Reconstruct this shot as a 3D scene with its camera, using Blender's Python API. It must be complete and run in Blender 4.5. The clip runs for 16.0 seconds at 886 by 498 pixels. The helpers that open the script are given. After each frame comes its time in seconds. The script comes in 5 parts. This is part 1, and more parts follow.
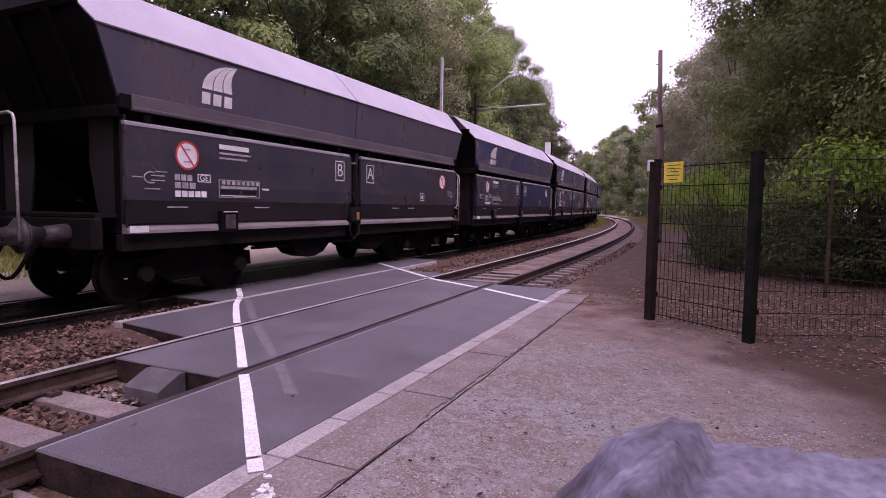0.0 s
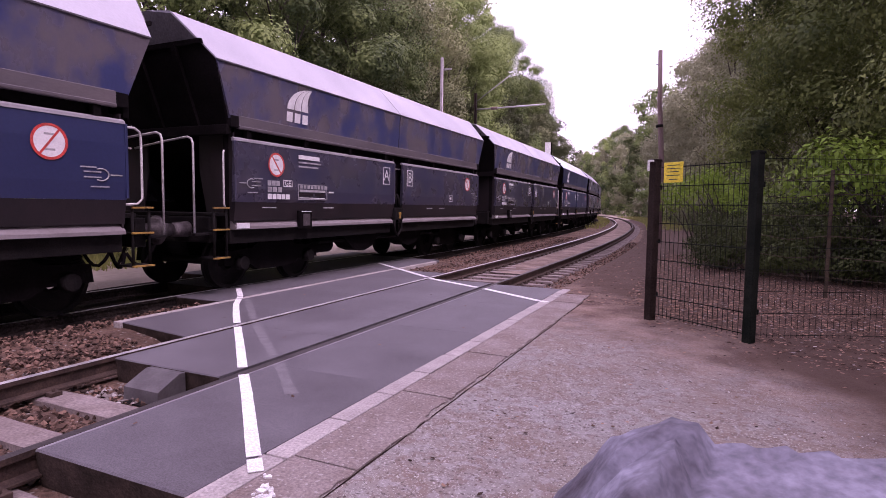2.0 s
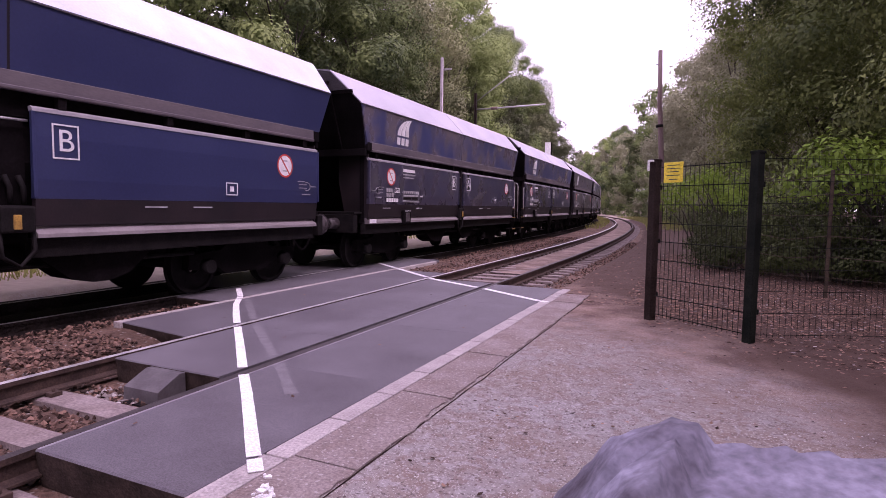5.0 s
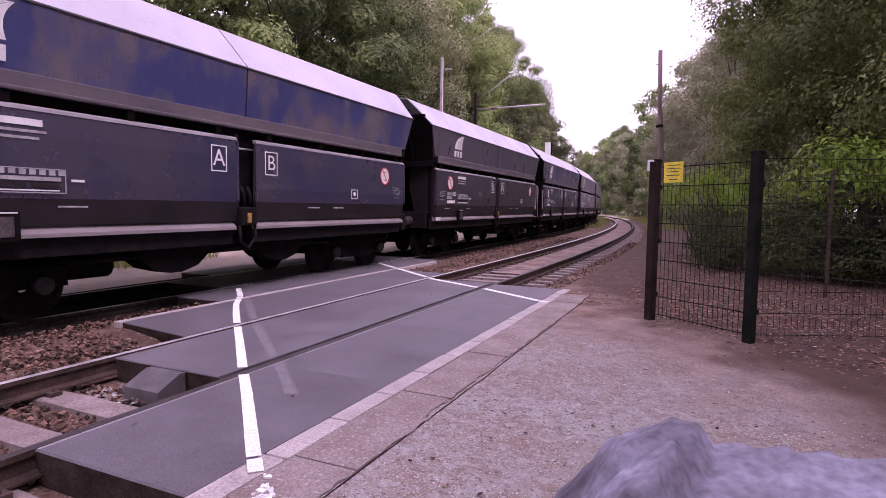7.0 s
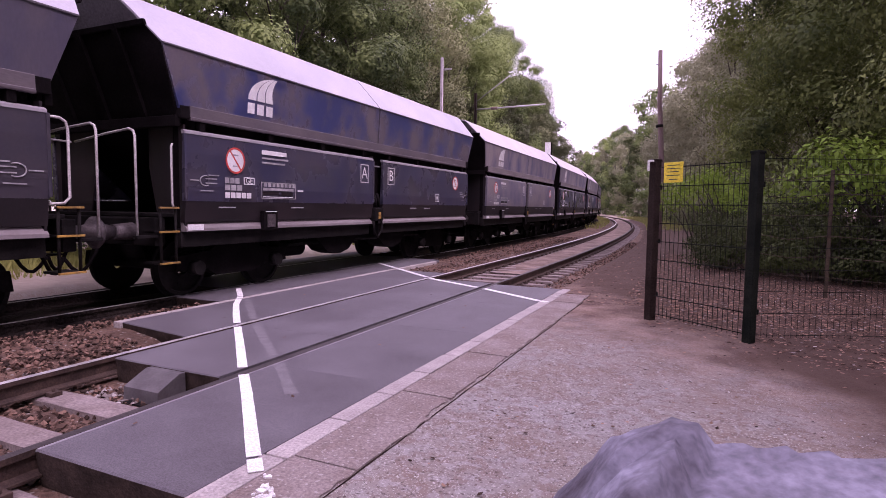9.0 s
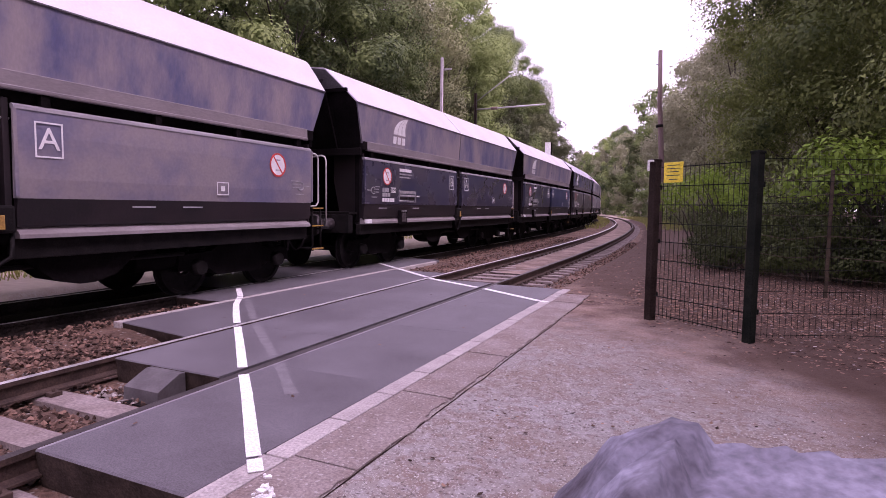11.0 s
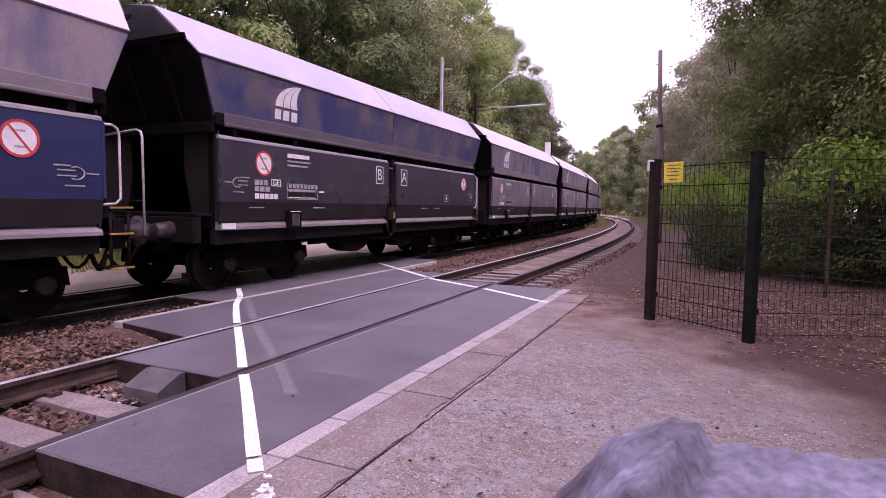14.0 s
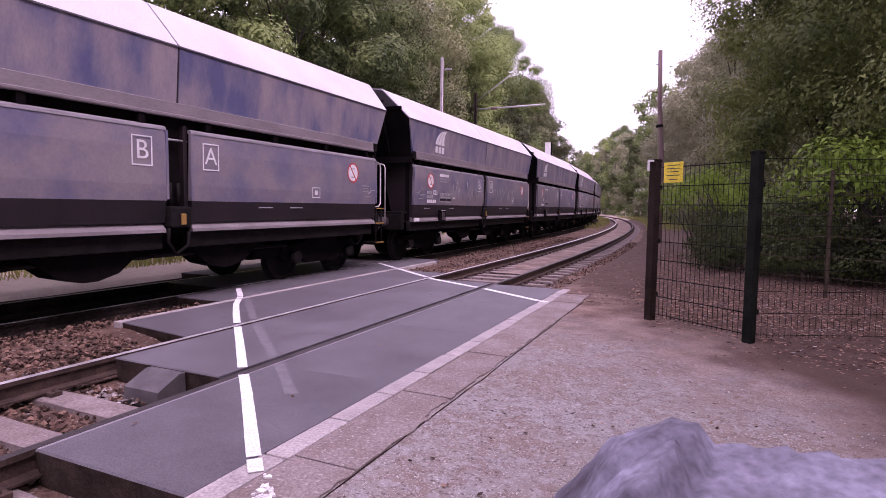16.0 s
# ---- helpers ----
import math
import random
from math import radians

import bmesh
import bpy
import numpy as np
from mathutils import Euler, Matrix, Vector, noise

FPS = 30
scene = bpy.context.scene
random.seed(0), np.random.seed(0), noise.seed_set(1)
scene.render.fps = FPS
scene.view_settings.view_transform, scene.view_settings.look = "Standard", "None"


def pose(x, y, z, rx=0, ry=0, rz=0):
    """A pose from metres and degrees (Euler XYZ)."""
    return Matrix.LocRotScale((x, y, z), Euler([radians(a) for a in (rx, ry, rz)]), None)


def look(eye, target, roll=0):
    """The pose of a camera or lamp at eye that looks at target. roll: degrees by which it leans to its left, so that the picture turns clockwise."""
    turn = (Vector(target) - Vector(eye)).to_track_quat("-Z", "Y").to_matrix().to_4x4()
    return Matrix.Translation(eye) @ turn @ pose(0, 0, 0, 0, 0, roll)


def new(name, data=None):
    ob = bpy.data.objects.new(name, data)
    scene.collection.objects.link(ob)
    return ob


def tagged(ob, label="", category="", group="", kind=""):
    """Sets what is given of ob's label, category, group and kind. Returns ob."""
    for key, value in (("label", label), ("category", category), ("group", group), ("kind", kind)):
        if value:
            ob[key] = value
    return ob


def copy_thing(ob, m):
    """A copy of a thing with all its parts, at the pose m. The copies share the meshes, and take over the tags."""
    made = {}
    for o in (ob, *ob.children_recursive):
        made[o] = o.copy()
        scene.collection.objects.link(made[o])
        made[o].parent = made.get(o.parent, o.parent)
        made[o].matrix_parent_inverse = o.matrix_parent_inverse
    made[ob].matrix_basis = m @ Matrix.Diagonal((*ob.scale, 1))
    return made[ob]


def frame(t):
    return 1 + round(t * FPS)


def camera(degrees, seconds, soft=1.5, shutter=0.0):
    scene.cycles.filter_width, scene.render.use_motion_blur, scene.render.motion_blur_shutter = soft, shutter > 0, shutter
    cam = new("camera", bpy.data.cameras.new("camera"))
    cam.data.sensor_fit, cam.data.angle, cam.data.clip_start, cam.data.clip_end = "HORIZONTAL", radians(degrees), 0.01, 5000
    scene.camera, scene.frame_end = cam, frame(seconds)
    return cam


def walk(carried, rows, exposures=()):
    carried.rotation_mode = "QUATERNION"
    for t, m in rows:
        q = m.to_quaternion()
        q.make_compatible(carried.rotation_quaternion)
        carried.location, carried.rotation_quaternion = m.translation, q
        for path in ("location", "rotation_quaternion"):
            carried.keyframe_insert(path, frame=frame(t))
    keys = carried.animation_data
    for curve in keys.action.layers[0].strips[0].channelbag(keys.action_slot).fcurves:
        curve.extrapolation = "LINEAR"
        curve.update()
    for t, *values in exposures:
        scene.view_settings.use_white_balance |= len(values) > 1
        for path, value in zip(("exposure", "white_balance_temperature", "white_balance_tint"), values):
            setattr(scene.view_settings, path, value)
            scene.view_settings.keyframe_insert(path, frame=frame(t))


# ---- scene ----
# ---- camera ----
EYE = Vector((4.356, 0.0, 1.469))
HEAD, TILT = 0.4298, 0.0748
AIM = EYE + Vector((-math.sin(HEAD) * math.cos(TILT), math.cos(HEAD) * math.cos(TILT), -math.sin(TILT)))
cam = camera(75.72, 16.0, soft=0.8)
VIEW = look(EYE, AIM, 0.705)
walk(cam, [(0.0, VIEW), (16.0, VIEW)], exposures=[(0.0, 0.48, 6200, 60), (0.9, 0.70, 6200, 60), (2.0, 0.76, 6200, 60), (16.0, 0.86, 6200, 60)])

# ---- world and sun: bright overcast ----
SUN_EL, SUN_AZ = radians(52), radians(118)
world = bpy.data.worlds.new("overcast_sky")
scene.world = world
world.use_nodes = True
wt = world.node_tree
sky = wt.nodes.new("ShaderNodeTexSky")
sky.sky_type, sky.sun_disc = "NISHITA", False
sky.sun_elevation, sky.sun_rotation = SUN_EL, SUN_AZ
sky.dust_density, sky.air_density = 4.0, 1.4
cloud = wt.nodes.new("ShaderNodeTexNoise")
cloud.inputs["Scale"].default_value = 1.3
veil = wt.nodes.new("ShaderNodeMapRange")
veil.inputs["To Min"].default_value, veil.inputs["To Max"].default_value = 7.2, 9.2
wt.links.new(cloud.outputs["Fac"], veil.inputs["Value"])
mixsky = wt.nodes.new("ShaderNodeMix")
mixsky.data_type = "RGBA"
mixsky.inputs["Factor"].default_value = 0.8
wt.links.new(sky.outputs["Color"], mixsky.inputs["A"])
wt.links.new(veil.outputs["Result"], mixsky.inputs["B"])
bg = wt.nodes["Background"]
bg.inputs["Strength"].default_value = 0.15
wt.links.new(mixsky.outputs["Result"], bg.inputs["Color"])

sun_data = bpy.data.lights.new("sun", "SUN")
sun_data.energy, sun_data.angle, sun_data.color = 0.9, radians(18), (1.0, 0.95, 0.88)
sun = new("sun", sun_data)
sun_dir = Vector((math.sin(SUN_AZ) * math.cos(SUN_EL), math.cos(SUN_AZ) * math.cos(SUN_EL), math.sin(SUN_EL)))
sun.matrix_basis = look(sun_dir * 60, (0, 0, 0))


# ---- materials ----
def mat(name, c1, c2, scale=3.0, fine=40.0, rough=0.7, metal=0.0, bump=0.3, depth=0.01, stretch=(1, 1, 1), speck=None,
        speck_at=0.62, scatter=0.0, contrast=0.25, randomise=False, gloss=0.35, grain=0.28, bias=0.0):
    """Two-scale procedural surface: blotches of c1 and c2, fine grain, optional specks."""
    m = bpy.data.materials.new(name)
    m.use_nodes = True
    nt = m.node_tree
    n, l = nt.nodes, nt.links
    p = n["Principled BSDF"]
    tc = n.new("ShaderNodeTexCoord")
    mp = n.new("ShaderNodeMapping")
    mp.inputs["Scale"].default_value = stretch
    l.new(tc.outputs["Object"], mp.inputs["Vector"])
    if randomise:
        oi = n.new("ShaderNodeObjectInfo")
        mul = n.new("ShaderNodeVectorMath")
        mul.operation = "MULTIPLY"
        l.new(oi.outputs["Random"], mul.inputs[0])
        mul.inputs[1].default_value = (31, 47, 19)
        l.new(mul.outputs[0], mp.inputs["Location"])
    a = n.new("ShaderNodeTexNoise")
    a.inputs["Scale"].default_value, a.inputs["Detail"].default_value, a.inputs["Roughness"].default_value = scale, 6, 0.6
    b = n.new("ShaderNodeTexNoise")
    b.inputs["Scale"].default_value, b.inputs["Detail"].default_value = fine, 4
    for t in (a, b):
        l.new(mp.outputs["Vector"], t.inputs["Vector"])
    r = n.new("ShaderNodeMapRange")
    r.inputs["From Min"].default_value, r.inputs["From Max"].default_value = 0.5 + bias - contrast / 2, 0.5 + bias + contrast / 2
    l.new(a.outputs["Fac"], r.inputs["Value"])
    mx = n.new("ShaderNodeMix")
    mx.data_type = "RGBA"
    mx.inputs["A"].default_value, mx.inputs["B"].default_value = (*c1, 1), (*c2, 1)
    l.new(r.outputs["Result"], mx.inputs["Factor"])
    g = n.new("ShaderNodeMapRange")
    g.inputs["From Min"].default_value, g.inputs["From Max"].default_value = 0.3, 0.7
    g.inputs["To Min"].default_value, g.inputs["To Max"].default_value = 1 - grain, 1 + grain
    l.new(b.outputs["Fac"], g.inputs["Value"])
    gm = n.new("ShaderNodeMix")
    gm.data_type, gm.blend_type = "RGBA", "MULTIPLY"
    gm.inputs["Factor"].default_value = 1.0
    l.new(mx.outputs["Result"], gm.inputs["A"])
    l.new(g.outputs["Result"], gm.inputs["B"])
    out = gm.outputs["Result"]
    if speck:
        v = n.new("ShaderNodeTexNoise")
        v.inputs["Scale"].default_value, v.inputs["Detail"].default_value = fine * 0.6, 2
        l.new(mp.outputs["Vector"], v.inputs["Vector"])
        sr = n.new("ShaderNodeMapRange")
        sr.inputs["From Min"].default_value, sr.inputs["From Max"].default_value = speck_at, speck_at + 0.06
        l.new(v.outputs["Fac"], sr.inputs["Value"])
        sm = n.new("ShaderNodeMix")
        sm.data_type = "RGBA"
        sm.inputs["B"].default_value = (*speck, 1)
        l.new(sr.outputs["Result"], sm.inputs["Factor"])
        l.new(out, sm.inputs["A"])
        out = sm.outputs["Result"]
    l.new(out, p.inputs["Base Color"])
    rr = n.new("ShaderNodeMapRange")
    rr.inputs["To Min"].default_value, rr.inputs["To Max"].default_value = max(0.05, rough - 0.15), min(1.0, rough + 0.12)
    l.new(a.outputs["Fac"], rr.inputs["Value"])
    l.new(rr.outputs["Result"], p.inputs["Roughness"])
    p.inputs["Metallic"].default_value = metal
    p.inputs["Specular IOR Level"].default_value = gloss
    bp = n.new("ShaderNodeBump")
    bp.inputs["Strength"].default_value, bp.inputs["Distance"].default_value = bump, depth
    l.new(b.outputs["Fac"], bp.inputs["Height"])
    l.new(bp.outputs["Normal"], p.inputs["Normal"])
    if scatter:
        tr = n.new("ShaderNodeBsdfTranslucent")
        l.new(out, tr.inputs["Color"])
        ms = n.new("ShaderNodeMixShader")
        ms.inputs["Fac"].default_value = scatter
        l.new(p.outputs["BSDF"], ms.inputs[1])
        l.new(tr.outputs["BSDF"], ms.inputs[2])
        l.new(ms.outputs["Shader"], n["Material Output"].inputs["Surface"])
    return m


def leaf_mat(name, c1, c2, spread=0.5):
    """Leaves that vary clump by clump, with light shining through."""
    m = bpy.data.materials.new(name)
    m.use_nodes = True
    nt = m.node_tree
    n, l = nt.nodes, nt.links
    p = n["Principled BSDF"]
    ge = n.new("ShaderNodeNewGeometry")
    oi = n.new("ShaderNodeObjectInfo")
    tc = n.new("ShaderNodeTexCoord")
    no = n.new("ShaderNodeTexNoise")
    no.inputs["Scale"].default_value = 0.55
    l.new(tc.outputs["Object"], no.inputs["Vector"])
    ad = n.new("ShaderNodeMath")
    ad.operation = "MULTIPLY_ADD"
    ad.inputs[1].default_value = spread * 0.45
    l.new(ge.outputs["Random Per Island"], ad.inputs[0])
    l.new(no.outputs["Fac"], ad.inputs[2])
    ad2 = n.new("ShaderNodeMath")
    ad2.operation = "MULTIPLY_ADD"
    ad2.inputs[1].default_value = 0.5
    l.new(oi.outputs["Random"], ad2.inputs[0])
    l.new(ad.outputs[0], ad2.inputs[2])
    mr = n.new("ShaderNodeMapRange")
    mr.inputs["From Min"].default_value, mr.inputs["From Max"].default_value = 0.42, 1.12
    l.new(ad2.outputs[0], mr.inputs["Value"])
    mx = n.new("ShaderNodeMix")
    mx.data_type = "RGBA"
    mx.inputs["A"].default_value, mx.inputs["B"].default_value = (*c1, 1), (*c2, 1)
    l.new(mr.outputs["Result"], mx.inputs["Factor"])
    l.new(mx.outputs["Result"], p.inputs["Base Color"])
    p.inputs["Roughness"].default_value = 0.6
    p.inputs["Specular IOR Level"].default_value = 0.15
    tr = n.new("ShaderNodeBsdfTranslucent")
    l.new(mx.outputs["Result"], tr.inputs["Color"])
    ms = n.new("ShaderNodeMixShader")
    ms.inputs["Fac"].default_value = 0.22
    l.new(p.outputs["BSDF"], ms.inputs[1])
    l.new(tr.outputs["BSDF"], ms.inputs[2])
    l.new(ms.outputs["Shader"], n["Material Output"].inputs["Surface"])
    return m


def stone_mat(name, c1, c2):
    """Loose bits, each with its own tone."""
    m = mat(name, c1, c2, 4, 25, 0.95, bump=0.4, gloss=0.15)
    nt = m.node_tree
    n, l = nt.nodes, nt.links
    ge = n.new("ShaderNodeNewGeometry")
    mx = n.new("ShaderNodeMix")
    mx.data_type = "RGBA"
    mx.inputs["A"].default_value, mx.inputs["B"].default_value = (*c1, 1), (*c2, 1)
    pw = n.new("ShaderNodeMath")
    pw.operation = "POWER"
    pw.inputs[1].default_value = 1.7
    l.new(ge.outputs["Random Per Island"], pw.inputs[0])
    l.new(pw.outputs[0], mx.inputs["Factor"])
    l.new(mx.outputs["Result"], n["Principled BSDF"].inputs["Base Color"])
    return m


def ground_mat():
    """Earth under the trees that turns into a trodden gritty path before the fence."""
    m = mat("earth_and_path", (0.14, 0.088, 0.071), (0.295, 0.21, 0.175), 2.2, 34, 0.95, bump=0.8, depth=0.02, speck=(0.30, 0.24, 0.21), speck_at=0.66, gloss=0.15)
    nt = m.node_tree
    n, l = nt.nodes, nt.links
    p = n["Principled BSDF"]
    earth = p.inputs["Base Color"].links[0].from_socket
    geo = n.new("ShaderNodeNewGeometry")
    sep = n.new("ShaderNodeSeparateXYZ")
    l.new(geo.outputs["Position"], sep.inputs[0])

    def calc(op, a, b_):
        q = n.new("ShaderNodeMath")
        q.operation = op
        for k, v in enumerate((a, b_)):
            if isinstance(v, (int, float)):
                q.inputs[k].default_value = v
            else:
                l.new(v, q.inputs[k])
        return q.outputs[0]

    def grain_noise(scale, detail=3):
        q = n.new("ShaderNodeTexNoise")
        q.inputs["Scale"].default_value, q.inputs["Detail"].default_value = scale, detail
        l.new(geo.outputs["Position"], q.inputs["Vector"])
        return q.outputs["Fac"]

    # how far towards the fence line, wobbling
    d = calc("ADD", calc("MULTIPLY", calc("SUBTRACT", sep.outputs["X"], 4.3), 0.50), calc("MULTIPLY", calc("SUBTRACT", sep.outputs["Y"], 6.2), 0.62))
    d = calc("ADD", d, calc("MULTIPLY", calc("SUBTRACT", grain_noise(0.9), 0.5), 2.2))
    d = calc("ADD", d, calc("MULTIPLY", calc("MAXIMUM", calc("SUBTRACT", sep.outputs["X"], 4.7), 0.0), 0.55))
    fade = n.new("ShaderNodeMapRange")
    fade.inputs["From Min"].default_value, fade.inputs["From Max"].default_value = -1.1, 0.7
    l.new(d, fade.inputs["Value"])
    # grit: brown sand, grey grains, pale and dark chips
    sand = n.new("ShaderNodeMix")
    sand.data_type = "RGBA"
    sand.inputs["A"].default_value, sand.inputs["B"].default_value = (0.262, 0.215, 0.19, 1), (0.295, 0.272, 0.264, 1)
    mr = n.new("ShaderNodeMapRange")
    mr.inputs["From Min"].default_value, mr.inputs["From Max"].default_value = 0.40, 0.60
    l.new(grain_noise(1.4, 6), mr.inputs["Value"])
    l.new(mr.outputs["Result"], sand.inputs["Factor"])
    cur = sand.outputs["Result"]
    for scale, at, col in ((7, 0.52, (0.22, 0.158, 0.138, 1)), (12, 0.56, (0.38, 0.355, 0.365, 1)), (18, 0.60, (0.15, 0.11, 0.10, 1)), (55, 0.60, (0.47, 0.44, 0.435, 1)), (33, 0.61, (0.11, 0.088, 0.082, 1)), (95, 0.62, (0.62, 0.6, 0.6, 1)), (80, 0.63, (0.07, 0.06, 0.055, 1))):
        r_ = n.new("ShaderNodeMapRange")
        r_.inputs["From Min"].default_value, r_.inputs["From Max"].default_value = at, at + 0.05
        l.new(grain_noise(scale), r_.inputs["Value"])
        mx = n.new("ShaderNodeMix")
        mx.data_type = "RGBA"
        mx.inputs["B"].default_value = col
        l.new(calc("MULTIPLY", r_.outputs["Result"], 0.55 if scale < 20 else 0.75), mx.inputs["Factor"])
        l.new(cur, mx.inputs["A"])
        cur = mx.outputs["Result"]
    fin = n.new("ShaderNodeMix")
    fin.data_type = "RGBA"
    l.new(fade.outputs["Result"], fin.inputs["Factor"])
    l.new(cur, fin.inputs["A"])
    l.new(earth, fin.inputs["B"])
    # leafy brown soil away from the path, with the hedge's shade painted in
    hedge_shade = n.new("ShaderNodeMapRange")
    hedge_shade.inputs["From Min"].default_value, hedge_shade.inputs["From Max"].default_value = 0.0, 1.3
    l.new(calc("ADD", d, calc("MULTIPLY", calc("SUBTRACT", sep.outputs["X"], 4.4), 0.5)), hedge_shade.inputs["Value"])
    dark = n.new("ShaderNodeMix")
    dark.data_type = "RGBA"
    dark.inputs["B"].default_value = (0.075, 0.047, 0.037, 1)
    l.new(calc("MULTIPLY", hedge_shade.outputs["Result"], 0.85), dark.inputs["Factor"])
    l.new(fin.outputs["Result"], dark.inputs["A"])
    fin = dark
    # sandy verge beyond the tracks, its colour brightened for the sun on it
    verge = n.new("ShaderNodeMapRange")
    verge.inputs["From Min"].default_value, verge.inputs["From Max"].default_value = -4.9, -5.6
    l.new(calc("ADD", sep.outputs["X"], calc("MULTIPLY", grain_noise(1.2), 0.8)), verge.inputs["Value"])
    sunlit_sand = n.new("ShaderNodeMix")
    sunlit_sand.data_type = "RGBA"
    sunlit_sand.inputs["A"].default_value, sunlit_sand.inputs["B"].default_value = (0.66, 0.56, 0.49, 1), (0.42, 0.33, 0.27, 1)
    l.new(grain_noise(6, 5), sunlit_sand.inputs["Factor"])
    last = n.new("ShaderNodeMix")
    last.data_type = "RGBA"
    l.new(verge.outputs["Result"], last.inputs["Factor"])
    l.new(fin.outputs["Result"], last.inputs["A"])
    l.new(sunlit_sand.outputs["Result"], last.inputs["B"])
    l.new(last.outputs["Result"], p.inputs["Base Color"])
    return m


